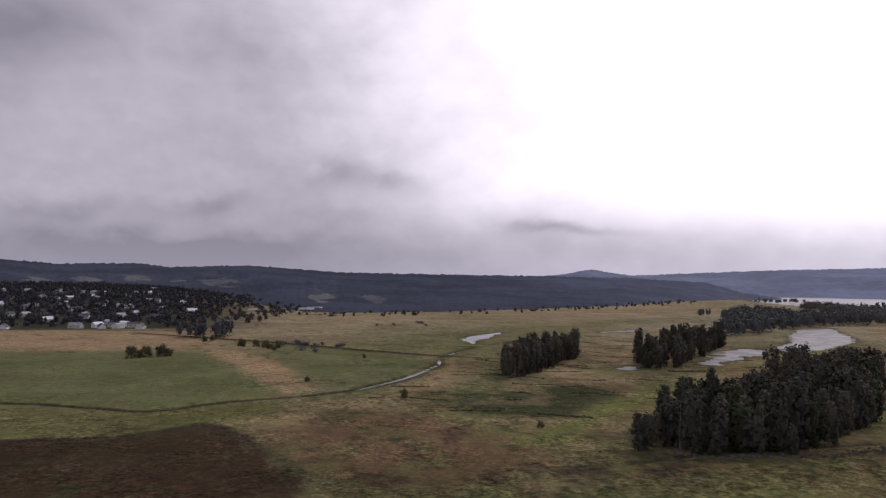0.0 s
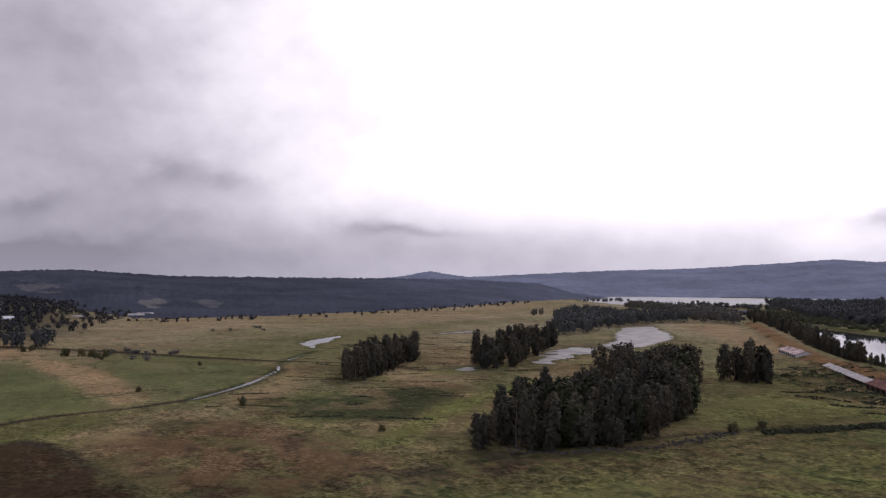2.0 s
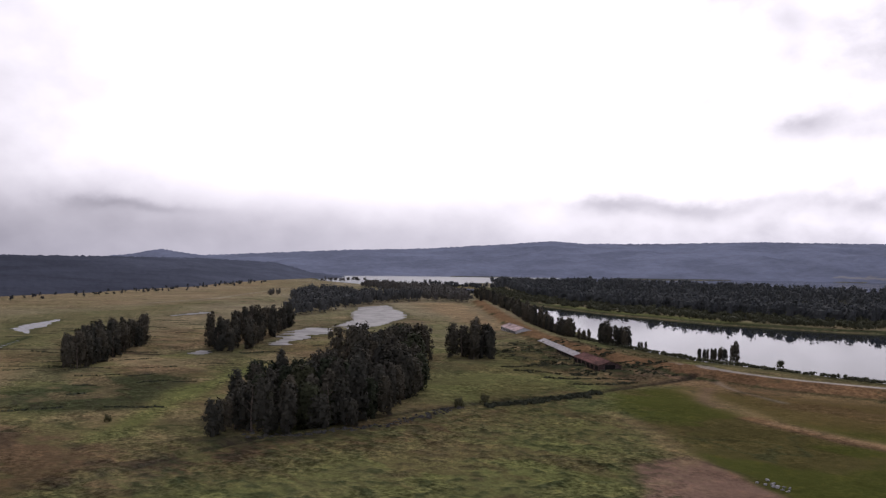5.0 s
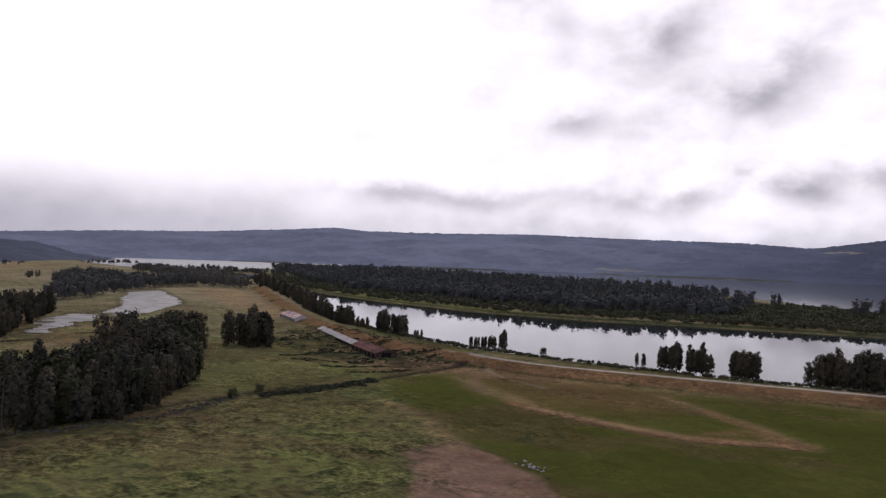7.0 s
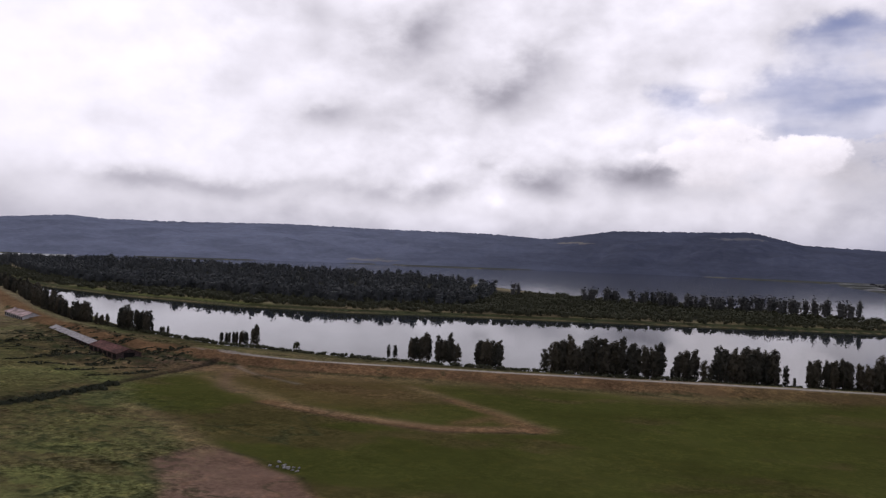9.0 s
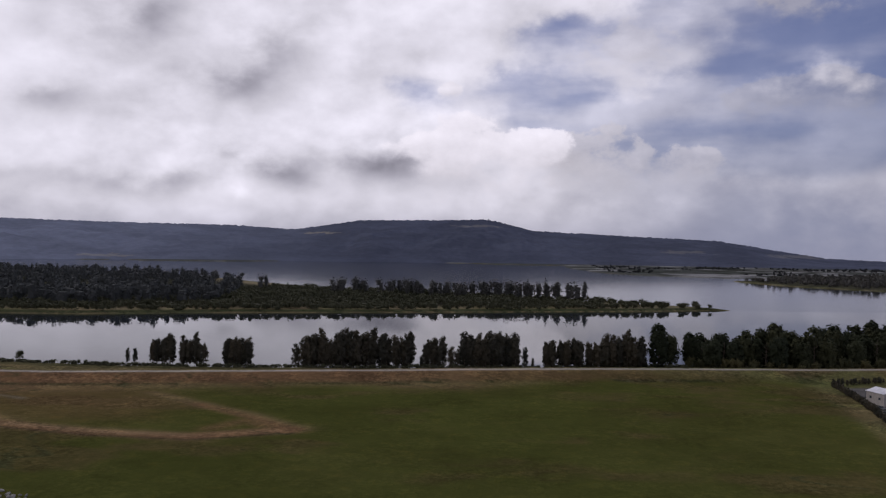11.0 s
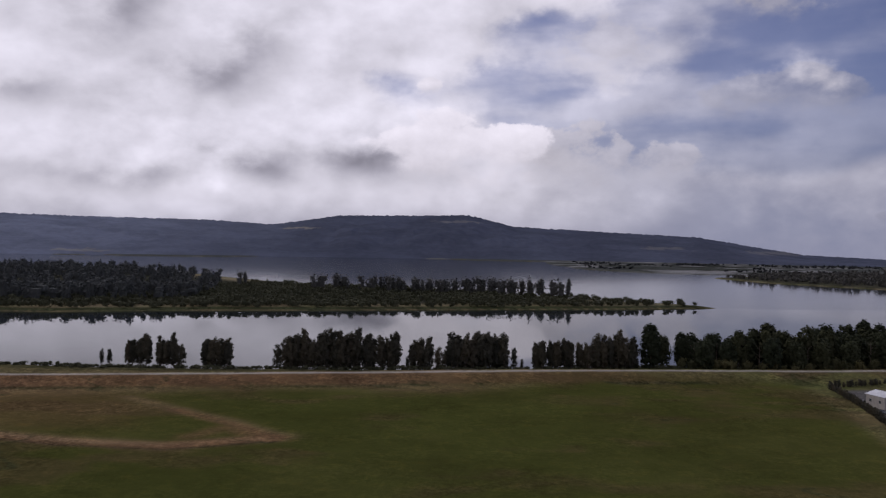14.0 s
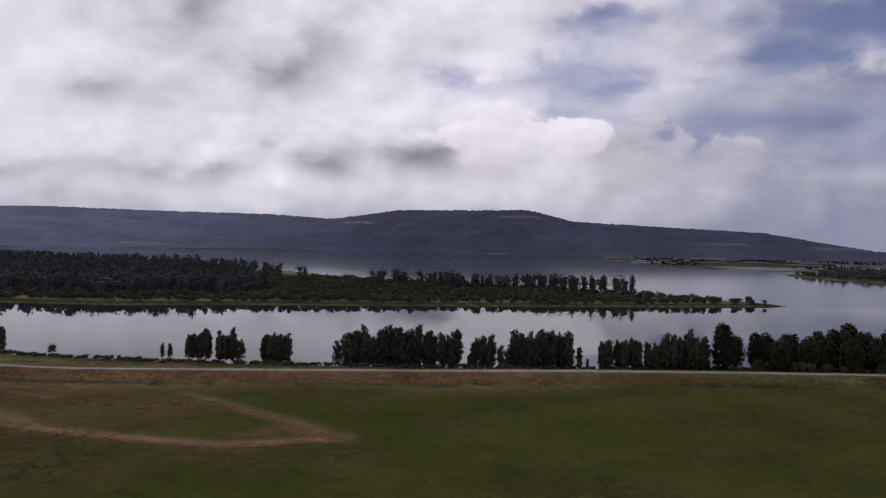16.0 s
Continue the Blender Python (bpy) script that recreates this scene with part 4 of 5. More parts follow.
def woods(name, spots, label, rng, low, high, mat, leaves=90, size=1.5, girth=0.5, climbs=False):
    vs, fs, base = [], [], 0
    spots = np.array(spots)
    floor = land(spots[:, 0], spots[:, 1])[0] if climbs else np.zeros(len(spots))
    tops = np.clip((fbm(spots[:, 0] / 45, spots[:, 1] / 45, 3, 77.0) - 0.3) / 0.4, 0, 1)
    for i, ((px, py), pz) in enumerate(zip(spots, floor)):
        h = low + (high - low) * (0.5 * rng.beta(1.4, 1.4) + 0.5 * float(tops[i])) * rng.uniform(0.85, 1.2)
        w = high * 0.85 * girth * float(np.clip(rng.lognormal(-0.05, 0.32), 0.5, 1.9))
        b = rng.normal(size=4) * w * 0.14
        v, f = crown(rng, [((b[2], b[3], h * 0.38), (w * 0.5, w * 0.5, h * 0.38)), ((b[0], b[1], h * 0.66), (w * 0.47, w * 0.47, h * 0.31))], leaves, size)
        vs.append(v + np.array([px, py, pz - 0.4]))
        fs.append(f + base)
        base += len(v)
    me = mesh_from(name, np.concatenate(vs), np.concatenate(fs), mat, True)
    return tagged(new(name, me), label, "woods", kind="stuff")


def scatter(outline, gap, rng):
    """A jittered grid inside an outline."""
    xs, ys = [p[0] for p in outline], [p[1] for p in outline]
    gx, gy = np.meshgrid(np.arange(min(xs), max(xs), gap), np.arange(min(ys), max(ys), gap))
    gx = gx.ravel() + rng.uniform(-0.85, 0.85, gx.size) * gap
    gy = gy.ravel() + rng.uniform(-0.85, 0.85, gy.size) * gap
    keep = area_distance(gx, gy, outline) < -2
    return list(zip(gx[keep], gy[keep]))


FOREST = [(-1850, 1610), (-1480, 1350), (-1240, 1150), (-960, 985), (-760, 925), (-600, 895), (-455, 900), (-355, 960), (-385, 1200), (-480, 1500), (-700, 1750), (-1300, 1900), (-1850, 2000)]
FOREST_FRONT = [(-1850, 1610), (-1480, 1350), (-1240, 1150), (-960, 985), (-760, 925), (-600, 895), (-455, 900), (-355, 960), (-375, 1120), (-560, 1050), (-760, 1070), (-950, 1130), (-1240, 1300), (-1500, 1520), (-1850, 1760)]
SHORE_SCRUB = [(-1500, 1310), (-1255, 1095), (-960, 925), (-754, 850), (-554, 815), (-429, 827), (-326, 868), (-189, 908), (-20, 962), (130, 1012), (225, 1046), (210, 1075), (60, 1150), (-80, 1235), (-250, 1300), (-400, 1400), (-430, 1150), (-420, 1000), (-600, 930), (-960, 1020)]
# base colour lifted towards blue-grey to carry the haze over far trees
WOODS = foliage("hazy_leaves", (0.089, 0.095, 0.091), 0.2, 0.25)
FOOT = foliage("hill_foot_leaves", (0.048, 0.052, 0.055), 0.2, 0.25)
SCRUB = foliage("scrub_leaves", (0.070, 0.079, 0.050), 0.2, 0.25)
forest_spots = [p for p in scatter(FOREST, 12, rng) if rng.uniform() < (0.75 if area_distance(np.array([p[0]]), np.array([p[1]]), FOREST_FRONT)[0] < 0 else 0.2)]
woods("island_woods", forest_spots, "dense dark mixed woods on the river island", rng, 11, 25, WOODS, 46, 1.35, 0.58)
woods("island_scrub", scatter(SHORE_SCRUB, 10.5, rng), "low green willow scrub on the island", rng, 2.5, 10, SCRUB, 30, 0.95, 0.95)
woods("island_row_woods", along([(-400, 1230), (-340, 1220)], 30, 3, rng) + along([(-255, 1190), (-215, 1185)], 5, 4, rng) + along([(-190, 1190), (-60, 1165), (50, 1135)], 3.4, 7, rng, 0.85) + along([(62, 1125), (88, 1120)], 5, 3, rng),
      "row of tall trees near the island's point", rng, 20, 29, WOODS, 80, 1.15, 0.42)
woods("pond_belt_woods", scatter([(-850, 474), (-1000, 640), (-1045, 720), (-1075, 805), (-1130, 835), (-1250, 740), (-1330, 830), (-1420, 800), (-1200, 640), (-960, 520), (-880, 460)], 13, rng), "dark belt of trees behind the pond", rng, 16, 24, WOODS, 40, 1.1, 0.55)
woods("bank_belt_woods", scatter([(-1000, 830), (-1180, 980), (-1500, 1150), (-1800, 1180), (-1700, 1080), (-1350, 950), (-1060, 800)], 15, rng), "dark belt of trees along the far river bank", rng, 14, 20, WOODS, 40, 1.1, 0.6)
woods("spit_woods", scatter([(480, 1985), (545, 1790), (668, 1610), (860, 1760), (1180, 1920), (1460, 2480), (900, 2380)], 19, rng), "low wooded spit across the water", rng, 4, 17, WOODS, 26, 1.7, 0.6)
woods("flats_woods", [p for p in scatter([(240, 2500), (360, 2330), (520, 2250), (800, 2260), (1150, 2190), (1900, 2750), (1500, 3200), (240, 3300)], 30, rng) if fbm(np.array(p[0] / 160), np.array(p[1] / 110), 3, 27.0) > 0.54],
      "low trees on the marshy flats across the water", rng, 2, 9, FOOT, 22, 1.7, 0.9)
woods("right_wood_rest", right_rest, "dense dark wood along the river", rng, 18, 25, WOODS, 240, 1.0, 0.62)
woods("meadow_copse_woods", along([(-1372, 690), (-1392, 716)], 4, 4, rng), "small dark copse alone in the far meadow", rng, 9, 14, WOODS, 60, 0.9, 0.4)
woods("meadow_hedge_woods", along([(-1300, 60), (-1500, 250)], 22, 26, rng) + along([(-1060, 90), (-1000, 150), (-1120, 190)], 25, 14, rng, 0.7)
      + along([(-1280, -110), (-1310, -20), (-1380, 60)], 10, 12, rng) + along([(-690, 20), (-740, 50), (-780, 0)], 12, 10, rng) + along([(-780, 10), (-720, 20)], 9, 8, rng), "scattered dark hedgerow trees in the meadows", rng, 2.5, 6, WOODS, 40, 0.5, 1.3)
woods("ditch_scrub", along([(-284, 246), (-281, 262), (-280, 297), (-283, 318)], 0.5, 1.9, rng, 0.8), "dark scrub along the meadow ditch", rng, 0.5, 1.9, SCRUB, 70, 0.7, 1.2, True)
woods("grove_scrub", along([(-287, 136), (-275, 150), (-273, 190), (-284, 220), (-292, 236)], 0.9, 2.0, rng), "low dark scrub at the edge of the grove", rng, 0.3, 1.1, WOODS, 30, 0.45, 1.5, True)
HUMMOCKS = scatter([(-480, 408), (-352, 335), (-290, 330), (-285, 390), (-361, 440), (-520, 500)], 15, rng)
bank_lines = []
for hx, hy in HUMMOCKS:
    ln, tilt = rng.uniform(4, 12), rng.uniform(-0.25, 0.25)
    ux, uy = math.cos(0.70 + tilt), math.sin(0.70 + tilt)
    bank_lines += along([(hx - ux * ln, hy - uy * ln), (hx + ux * ln, hy + uy * ln)], 0.7, 0.5, rng, 0.85)
woods("hummock_scrub", bank_lines, "dark tussock banks in the pasture round the barns", rng, 0.3, 1.1, SCRUB, 16, 0.5, 1.7, True)
marsh_lines = []
for hx, hy in scatter([(-330, 60), (-380, 130), (-430, 230), (-520, 330), (-640, 380), (-900, 330), (-760, 130), (-600, 120), (-480, 60), (-400, 20)], 34, rng):
    ln, turn = rng.uniform(4, 16), 1.15 + rng.uniform(-0.5, 0.5)
    bend = rng.uniform(-0.4, 0.4)
    ax, ay = hx + math.cos(turn) * ln, hy + math.sin(turn) * ln
    marsh_lines += along([(hx, hy), (ax, ay), (ax + math.cos(turn + bend) * ln, ay + math.sin(turn + bend) * ln)], 0.4, 0.55, rng, 0.8)
woods("marsh_rushes", marsh_lines, "dark lines of rushes across the wet meadow", rng, 0.2, 0.8, SCRUB, 7, 0.45, 1.6, True)
woods("bank_scrub", along([(-620, 590), (-440, 509), (-340, 478), (-228, 472), (-135, 481), (6, 502), (80, 524), (160, 534), (240, 558), (300, 590)], 1.6, 1.6, rng, 0.95), "low scrub along the river's edge", rng, 0.9, 3.0, SCRUB, 26, 0.6, 1.6)
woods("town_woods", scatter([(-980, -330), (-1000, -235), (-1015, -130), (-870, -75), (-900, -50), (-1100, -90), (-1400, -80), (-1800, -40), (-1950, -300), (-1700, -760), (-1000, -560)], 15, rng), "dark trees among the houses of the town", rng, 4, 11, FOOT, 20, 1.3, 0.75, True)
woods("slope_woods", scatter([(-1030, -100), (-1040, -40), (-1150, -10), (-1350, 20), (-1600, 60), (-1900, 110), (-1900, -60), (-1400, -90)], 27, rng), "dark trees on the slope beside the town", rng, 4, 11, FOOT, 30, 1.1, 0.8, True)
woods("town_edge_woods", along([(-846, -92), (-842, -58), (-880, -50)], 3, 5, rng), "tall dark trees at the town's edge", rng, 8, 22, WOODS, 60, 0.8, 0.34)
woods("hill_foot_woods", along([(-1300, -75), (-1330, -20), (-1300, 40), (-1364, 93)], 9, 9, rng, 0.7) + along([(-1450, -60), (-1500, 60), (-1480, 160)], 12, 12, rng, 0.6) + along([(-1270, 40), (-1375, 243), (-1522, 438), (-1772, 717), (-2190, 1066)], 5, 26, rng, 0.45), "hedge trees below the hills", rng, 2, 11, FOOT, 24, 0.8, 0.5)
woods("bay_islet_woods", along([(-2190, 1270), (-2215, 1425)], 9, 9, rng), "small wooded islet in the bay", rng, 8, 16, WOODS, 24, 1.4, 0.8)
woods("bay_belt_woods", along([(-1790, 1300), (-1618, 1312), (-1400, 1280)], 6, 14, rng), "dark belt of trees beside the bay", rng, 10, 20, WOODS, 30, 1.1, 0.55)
for proto in TALL + SLIM + SHRUB + ROUND + BROAD:
    for o in (*proto.children_recursive, proto):
        bpy.data.objects.remove(o)

# ---- buildings ----


def part(name, bm, mat, parent, label=""):
    me = bpy.data.meshes.new(name)
    bm.to_mesh(me)
    bm.free()
    me.materials.append(mat)
    ob = new(name, me)
    ob.parent = parent
    return tagged(ob, label)


def box(bm, x, y, z, sx, sy, sz, bevel=0.0):
    r = bmesh.ops.create_cube(bm, size=1, matrix=Matrix.Translation((x, y, z)) @ Matrix.Diagonal((sx, sy, sz, 1)))
    if bevel:
        edges = list({e for v in r["verts"] for e in v.link_edges})
        bmesh.ops.bevel(bm, geom=edges, offset=bevel, segments=2, affect="EDGES")


def prism(bm, outline, x0, x1):
    """An outline in y, z drawn out along x."""
    a = [bm.verts.new((x0, y, z)) for y, z in outline]
    b = [bm.verts.new((x1, y, z)) for y, z in outline]
    bm.faces.new(a[::-1])
    bm.faces.new(b)
    k = len(a)
    for i in range(k):
        bm.faces.new((a[i], a[(i + 1) % k], b[(i + 1) % k], b[i]))
    bmesh.ops.recalc_face_normals(bm, faces=bm.faces)


def gabled(name, label, category, length, width, eave, ridge_z, wall_mat, roof_mat, doors=(), bays=0, windows=0, over=0.4):
    """A gabled building along x with its roof slopes, doors, windows and posts."""
    root = tagged(new(name), label, category)
    h = width / 2
    bm = bmesh.new()
    prism(bm, [(-h, -0.3), (h, -0.3), (h, eave), (0, ridge_z), (-h, eave)], -length / 2, length / 2)
    part("wall", bm, wall_mat, root)
    drop = (ridge_z - eave) / h * over
    for s in (-1, 1):
        bm = bmesh.new()
        prism(bm, [(0, ridge_z + 0.03), (s * (h + over), eave - drop + 0.03), (s * (h + over), eave - drop + 0.2), (0, ridge_z + 0.22)], -length / 2 - over, length / 2 + over)
        part("roof_slope", bm, roof_mat, root)
    bm = bmesh.new()
    prism(bm, [(-0.35, ridge_z + 0.1), (0.35, ridge_z + 0.1), (0.0, ridge_z + 0.34)], -length / 2 - over, length / 2 + over)
    part("ridge_cap", bm, roof_mat, root)
    # doorways and bays are dark panels on solid walls, coloured as unlit insides
    for end, w, hgt in doors:
        bm = bmesh.new()
        box(bm, end * (length / 2 + 0.04), 0, hgt / 2, 0.12, w, hgt, 0.02)
        part("door", bm, OPENING_SHADE, root, "dark panel standing for an open doorway")
    for k in range(bays):
        for s in (-1, 1):
            bm = bmesh.new()
            box(bm, -length / 2 + length * (k + 0.5) / bays, s * (h + 0.03), eave * 0.5, length / bays * 0.62, 0.1, eave * 0.62)
            part("opening", bm, OPENING_SHADE, root, "dark panel standing for an open bay in the wall")
    for k in range(windows):
        for s in (-1, 1):
            bm = bmesh.new()
            box(bm, -length / 2 + length * (k + 0.5) / windows, s * (h + 0.03), eave * 0.55, 1.2, 0.1, 1.1)
            part("window", bm, GLASS, root)
    return root


RUST = plain("rusty_sheet_roof", (0.115, 0.050, 0.042), 0.9, 0.5, 0.6)
GREY_SHEET = plain("weathered_sheet_roof", (0.36, 0.34, 0.335), 0.75, 0.35, 0.5)
PATCHED = plain("patched_sheet_roof", (0.34, 0.25, 0.235), 0.8, 0.7, 0.35)
OLD_BOARDS = plain("weathered_boards", (0.10, 0.07, 0.06), 0.9, 0.4, 1.2)
WHITE_WALL = plain("white_painted_wall", (0.62, 0.60, 0.58), 0.7, 0.15, 0.8)
BEIGE_WALL = plain("beige_metal_wall", (0.46, 0.42, 0.38), 0.6, 0.12, 0.7)
WHITE_ROOF = plain("pale_metal_roof", (0.70, 0.70, 0.72), 0.45, 0.1, 0.4)
SHINGLE = plain("dark_shingle_roof", (0.12, 0.11, 0.11), 0.9, 0.3, 1.0)
# near-black colour stands in for the shade inside openings
OPENING_SHADE = plain("interior_shade", (0.02, 0.018, 0.016), 0.9, 0.2, 1.0)
GLASS = plain("window_glass", (0.05, 0.06, 0.07), 0.1, 0.1, 1.0, relief=0)
RUBBER = plain("black_rubber", (0.02, 0.02, 0.02), 0.8, 0.2, 3.0)
WHITE_PAINT = plain("white_vehicle_paint", (0.75, 0.75, 0.74), 0.3, 0.06, 1.0, relief=0)
BLUE_PAINT = plain("pale_blue_cover", (0.35, 0.55, 0.68), 0.5, 0.12, 1.0, relief=0)
YELLOW_PAINT = plain("pale_yellow_cover", (0.65, 0.62, 0.35), 0.5, 0.12, 1.0, relief=0)
RED_PAINT = plain("dull_red_paint", (0.35, 0.10, 0.08), 0.4, 0.1, 1.0, relief=0)
GREY_PAINT = plain("grey_vehicle_paint", (0.16, 0.17, 0.18), 0.35, 0.1, 1.0, relief=0)


def lay_out(ob, x, y, ax, ay, z=0.0):
    """Stand a thing at x, y with its length towards (ax, ay)."""
    ob.matrix_basis = pose(x, y, z, 0, 0, math.degrees(math.atan2(ay - y, ax - x)))
    return ob


lay_out(gabled("long_barn", "long low barn with a weathered grey sheet roof", "barn", 108, 8.4, 2.6, 4.3, OLD_BOARDS, GREY_SHEET, [(-1, 4, 2.6)], bays=16), -431, 442, -383, 412)
lay_out(gabled("brown_barn", "old barn with a rusty red-brown roof", "barn", 50, 13.5, 3.6, 6.0, OLD_BOARDS, RUST, [(1, 6, 4.0)], bays=6), -356, 396, -328, 380)
lay_out(gabled("patched_barn", "white-walled cattle barn with a patched rusty roof", "barn", 58, 15, 3.6, 6.4, WHITE_WALL, PATCHED, [(1, 5, 3.0)], bays=9), -568, 526, -529, 504)
lay_out(gabled("shed", "small low shed with a rusty roof by the ditch", "shed", 18, 8, 2.0, 3.2, OLD_BOARDS, RUST, [(1, 3, 1.8)]), -318, 418, -300, 412)
lay_out(gabled("workshop", "beige metal workshop with a pale roof on a gravel yard", "workshop", 11.5, 10.5, 5.4, 6.8, BEIGE_WALL, WHITE_ROOF, [(-1, 3.4, 3.6)], windows=2), 168.5, 417, 163.5, 432)


def pavilion(label):
    root = tagged(new("pavilion"), label, "pavilion")
    for sx in (-4.5, 4.5):
        for sy in (-3.5, 3.5):
            bm = bmesh.new()
            box(bm, sx, sy, 1.4, 0.25, 0.25, 2.8, 0.02)
            part("post", bm, OLD_BOARDS, root)
    bm = bmesh.new()
    v = [bm.verts.new(p) for p in ((-5.5, -4.5, 2.7), (5.5, -4.5, 2.7), (5.5, 4.5, 2.7), (-5.5, 4.5, 2.7), (-2, -0.8, 4.3), (2, -0.8, 4.3), (2, 0.8, 4.3), (-2, 0.8, 4.3))]
    for a, b in ((0, 1), (1, 2), (2, 3), (3, 0)):
        bm.faces.new((v[a], v[b], v[b + 4], v[a + 4]))
    bm.faces.new(v[4:])
    bm.faces.new(v[3::-1])
    bmesh.ops.recalc_face_normals(bm, faces=bm.faces)
    part("roof", bm, WHITE_ROOF, root, "pale hipped roof")
    return root


lay_out(pavilion("open pavilion with a pale hipped roof"), 180, 372, 190, 376)


def wheels(root, xs, half, radius=0.36):
    for wx in xs:
        for s in (-1, 1):
            bm = bmesh.new()
            bmesh.ops.create_cone(bm, cap_ends=True, segments=12, radius1=radius, radius2=radius, depth=0.25, matrix=pose(wx, s * half, radius, 90, 0, 0))
            wheel = part("wheel", bm, RUBBER, root)
            bm = bmesh.new()
            bmesh.ops.create_cone(bm, cap_ends=True, segments=10, radius1=radius * 0.55, radius2=radius * 0.5, depth=0.27, matrix=pose(wx, s * half, radius, 90, 0, 0))
            part("rim", bm, GREY_SHEET, wheel)


def trailer(label, length, mat):
    """A travel trailer with windows, door, drawbar and wheels."""
    root = tagged(new("travel_trailer"), label, "trailer")
    bm = bmesh.new()
    box(bm, 0, 0, 1.6, length, 2.4, 2.2, 0.28)
    part("body", bm, mat, root)
    bm = bmesh.new()
    box(bm, 0, 0, 2.76, 1.0, 0.8, 0.22, 0.05)
    part("roof_vent", bm, GREY_SHEET, root)
    for wx in (-0.3, 0.25):
        for s in (-1, 1):
            bm = bmesh.new()
            box(bm, wx * length, s * 1.2, 1.9, 1.1, 0.06, 0.7, 0.02)
            part("window", bm, GLASS, root)
    bm = bmesh.new()
    box(bm, 0.02 * length, -1.21, 1.5, 0.75, 0.06, 1.8, 0.02)
    part("door", bm, GREY_SHEET, root)
    bm = bmesh.new()
    box(bm, length / 2 + 0.6, 0, 0.5, 1.3, 0.12, 0.12)
    part("drawbar", bm, GREY_PAINT, root)
    wheels(root, (-0.5, 0.4), 1.1)
    return root


def motor_car(label, mat):
    root = tagged(new("parked_car"), label, "car")
    bm = bmesh.new()
    prism(bm, [(-0.9, 0.35), (0.9, 0.35), (0.9, 0.85), (0.8, 0.95), (-0.8, 0.95), (-0.9, 0.85)], -2.2, 2.2)
    part("body", bm, mat, root)
    bm = bmesh.new()
    a = [bm.verts.new(p) for p in ((-1.5, -0.78, 0.95), (1.0, -0.78, 0.95), (1.0, 0.78, 0.95), (-1.5, 0.78, 0.95), (-1.1, -0.62, 1.5), (0.35, -0.62, 1.5), (0.35, 0.62, 1.5), (-1.1, 0.62, 1.5))]
    for p, q in ((0, 1), (1, 2), (2, 3), (3, 0)):
        bm.faces.new((a[p], a[q], a[q + 4], a[p + 4]))
    bm.faces.new(a[4:])
    bmesh.ops.recalc_face_normals(bm, faces=bm.faces)
    part("cabin", bm, GLASS, root, "dark glazed cabin")
    wheels(root, (-1.35, 1.35), 0.85, 0.32)
    return root


lay_out(trailer("white travel trailer parked on the yard", 7, WHITE_PAINT), 196, 441, 204, 436)
lay_out(motor_car("dull red car parked beside a white trailer", RED_PAINT), 200, 434, 206, 432)
lay_out(trailer("long white trailer parked on grass", 7, WHITE_PAINT), 203, 421, 207, 414)
lay_out(trailer("white trailer parked at the yard's edge", 7, WHITE_PAINT), 186, 398, 190, 390)
lay_out(trailer("long white trailer in front of the pavilion", 9, WHITE_PAINT), 173, 352, 186, 357)
lay_out(motor_car("white van-like car beside the workshop", WHITE_PAINT), 178, 413, 184, 412)
lay_out(motor_car("white car parked behind the hedge", WHITE_PAINT), 162, 428, 168, 430)
lay_out(motor_car("grey car parked by the hedge", GREY_PAINT), 161, 402, 164, 396)
lay_out(motor_car("grey car parked by the hedge", GREY_PAINT), 158, 388, 161, 381)
lay_out(motor_car("dark car standing at the field's edge", GREY_PAINT), 150, 316, 156, 318)
lay_out(motor_car("grey car standing at the field's edge", GREY_PAINT), 159, 319, 165, 321)
for k in range(24):
    mat, colour = ((WHITE_PAINT, "white"), (BLUE_PAINT, "pale blue"), (YELLOW_PAINT, "pale yellow"), (WHITE_PAINT, "white"), (WHITE_PAINT, "white"))[(k * 3 + k // 6) % 5]
    tx, ty = 219 + (k % 6) * 5.5 + (k // 6) * 7 + k % 2, 462 + (k % 6) * 6.2 - (k // 6) * 3.4
    t = lay_out(trailer(colour + " trailer in the crowded trailer park", 6.5, mat), tx, ty, tx + 8, ty + 5 - 2 * (k % 4))
    tagged(t, group="trailers in the park")


def hedge_tree():
    root = tagged(new("hedge_conifer"), "small dark clipped conifer in a hedge row", "shrub")
    v, f = crown(np.random.default_rng(77), [((0, 0, 0.9), (0.75, 0.75, 0.9)), ((0, 0, 1.9), (0.5, 0.5, 0.8))], 90, 0.22)
    top = new("crown", mesh_from("crown", v, f, LEAF, True))
    top.parent = root
    trunk = new("trunk", trunk_mesh("trunk", 1.6, 0.08, np.random.default_rng(3), 2))
    trunk.parent = root
    return root


hedge = hedge_tree()
for spots in (along([(162, 466), (158, 415), (150, 362)], 1.5, 0.35, rng), along([(164, 468), (196, 484), (226, 498)], 1.9, 0.25, rng), along([(228, 502), (214, 470), (206, 446)], 3.0, 0.3, rng)):
    for hx, hy in spots:
        k = rng.uniform(0.9, 1.5)
        c = copy_thing(hedge, pose(hx, hy, 0, 0, 0, rng.uniform(0, 360)))
        c.scale = (k, k, k * 1.1)
        tagged(c, group="hedge conifers round the yard")
for o in (*hedge.children_recursive, hedge):
    bpy.data.objects.remove(o)


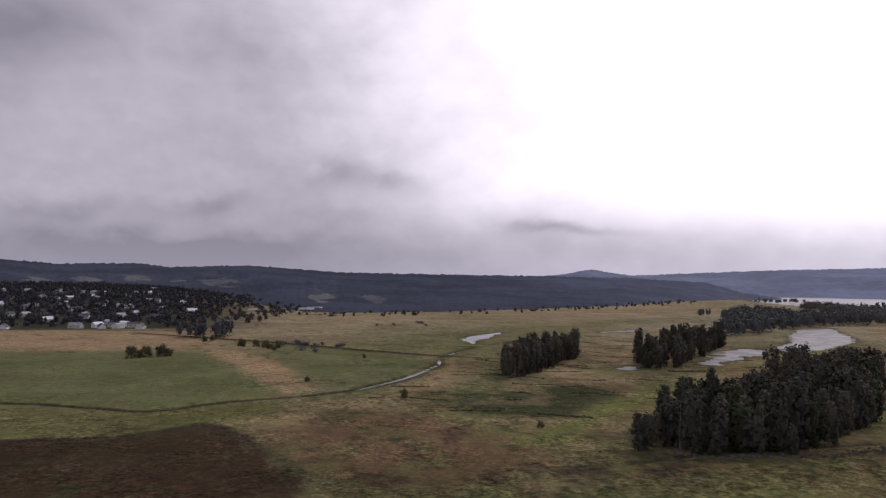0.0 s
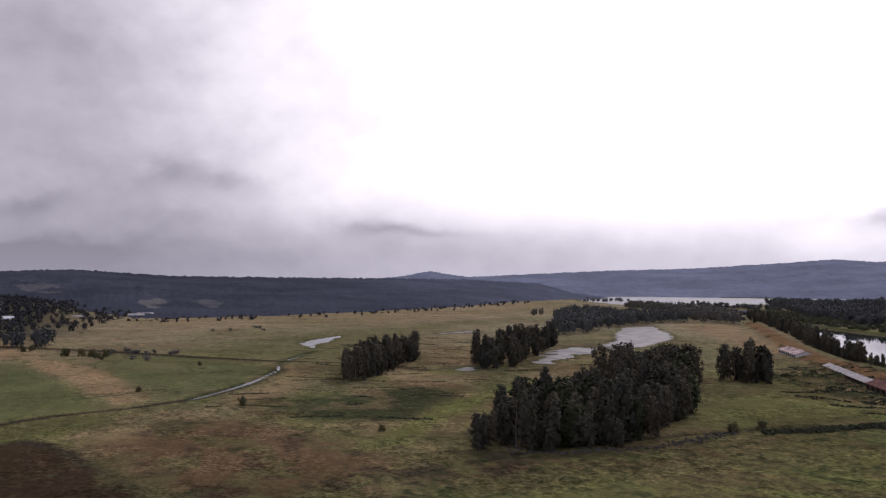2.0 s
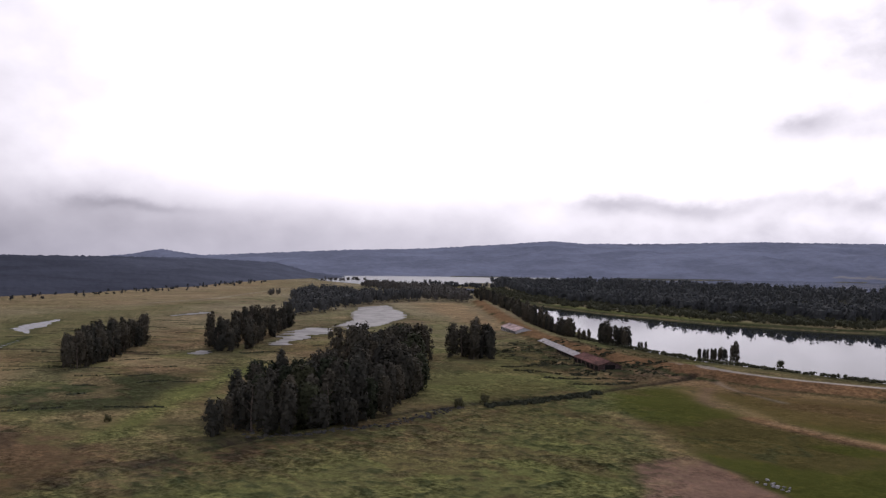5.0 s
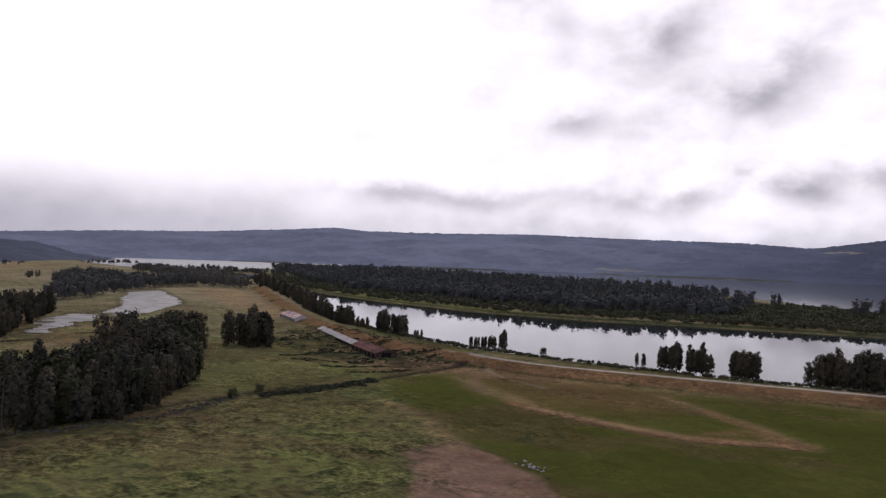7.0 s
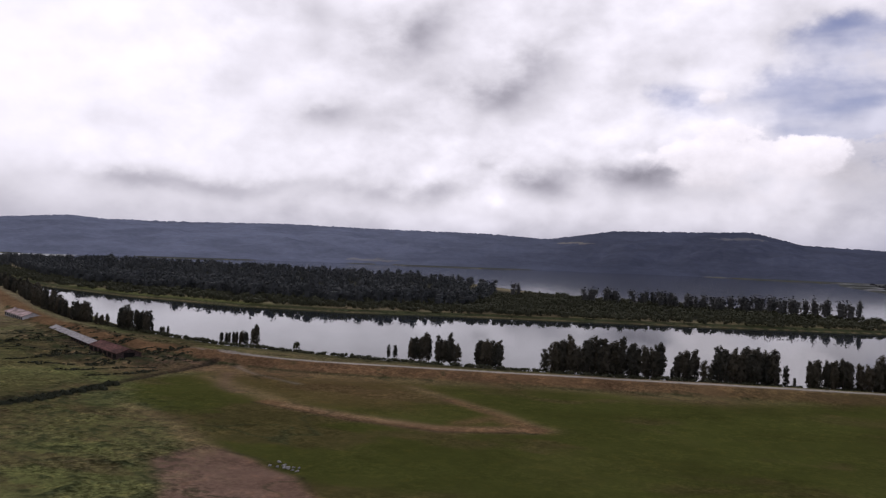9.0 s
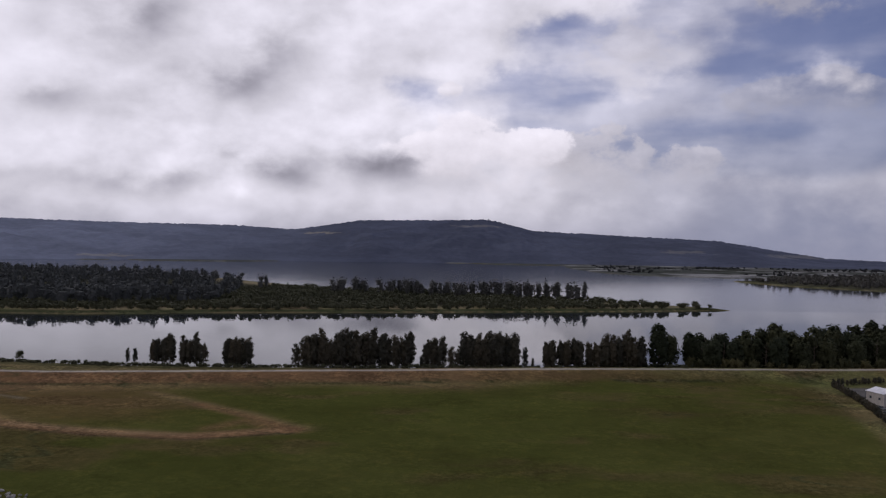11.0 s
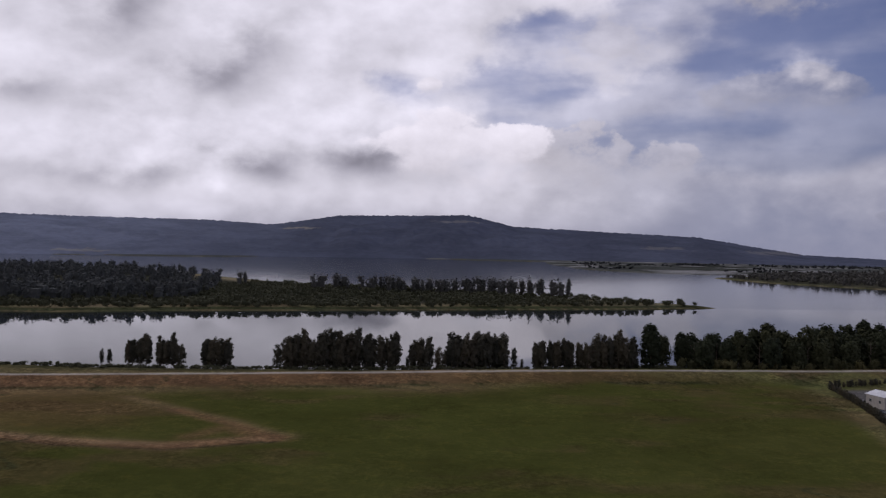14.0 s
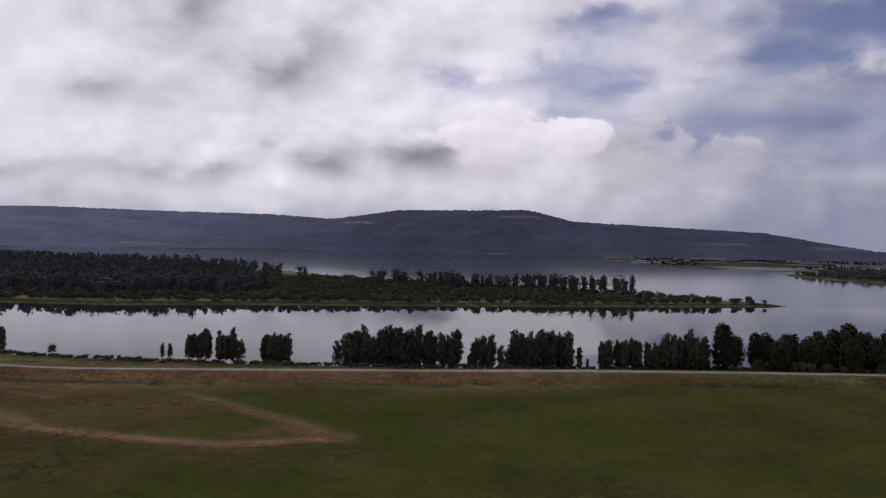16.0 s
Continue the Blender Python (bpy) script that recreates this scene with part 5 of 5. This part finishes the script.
def town_house(i):
    rng_h = np.random.default_rng(200 + i)
    wall = (WHITE_WALL, BEIGE_WALL, WHITE_WALL)[i % 3]
    roof = (SHINGLE, GREY_SHEET, WHITE_ROOF, SHINGLE)[i % 4]
    name = ("white", "beige", "white")[i % 3] + " house with a " + ("dark shingle", "grey sheet", "pale", "dark shingle")[i % 4] + " roof among trees"
    return tagged(gabled("house", name, "house", rng_h.uniform(11, 18), rng_h.uniform(8, 11), rng_h.uniform(3, 5.5), rng_h.uniform(6.5, 8.5), wall, roof, windows=2), group="houses of the town")


HOUSES = [(-975, -282), (-990, -215), (-1000, -195), (-985, -188), (-1010, -180), (-992, -172), (-1020, -170), (-1005, -160), (-985, -148), (-1040, -190), (-1060, -260), (-1050, -310), (-1100, -230), (-1120, -300), (-1160, -180),
          (-1200, -260), (-1230, -330), (-1280, -220), (-1300, -300), (-1340, -250), (-1380, -330), (-1400, -200), (-1450, -290), (-1500, -350), (-1520, -250), (-1560, -310), (-1600, -230), (-1640, -360), (-1690, -290), (-1750, -240), (-1300, -390), (-1440, -430), (-1560, -470), (-1180, -400), (-1240, -120), (-1420, -120)]
for row in range(4):
    for k in range(9):
        HOUSES.append((-1110 - row * 150 - 11 * (k % 3), -150 - k * 42 - 13 * (row % 2)))
for i, (hx, hy) in enumerate(HOUSES):
    h = town_house(i)
    h.matrix_basis = pose(hx, hy, ground_z(hx, hy) - 0.1, 0, 0, (i * 67) % 180) @ Matrix.Diagonal((0.8, 0.8, 0.8, 1))
for i, (hx, hy) in enumerate([(-1440, 40), (-1480, 55), (-1390, -40), (-1560, 180), (-1620, 330)]):
    b = gabled("farm_building", "low pale farm building at the foot of the hills", "farm", 24, 12, 4, 6.5, WHITE_WALL, GREY_SHEET, bays=2)
    tagged(b, group="farm buildings below the hills").matrix_basis = pose(hx, hy, 0, 0, 0, 80 + i * 20)


def rubble():
    """A low heap of pale broken lumps."""
    root = tagged(new("rubble_heap"), "low heap of pale rubble beside the bare patch", "rubble")
    rr = np.random.default_rng(9)
    mat = plain("pale_concrete", (0.30, 0.29, 0.27), 0.9, 0.3, 2.0)
    for k in range(18):
        bm = bmesh.new()
        sx, sy, sz = rr.uniform(0.4, 1.5), rr.uniform(0.4, 1.2), rr.uniform(0.2, 0.6)
        r = bmesh.ops.create_cube(bm, size=1, matrix=pose(rr.normal() * 2.6, rr.normal() * 1.6, sz * 0.35, rr.uniform(-20, 20), rr.uniform(-20, 20), rr.uniform(0, 180)) @ Matrix.Diagonal((sx, sy, sz, 1)))
        bmesh.ops.bevel(bm, geom=bm.edges[:], offset=0.08, segments=1, affect="EDGES")
        part("lump", bm, mat, root)
    return root


rubble().matrix_basis = pose(-134, 225, 0, 0, 0, -20)
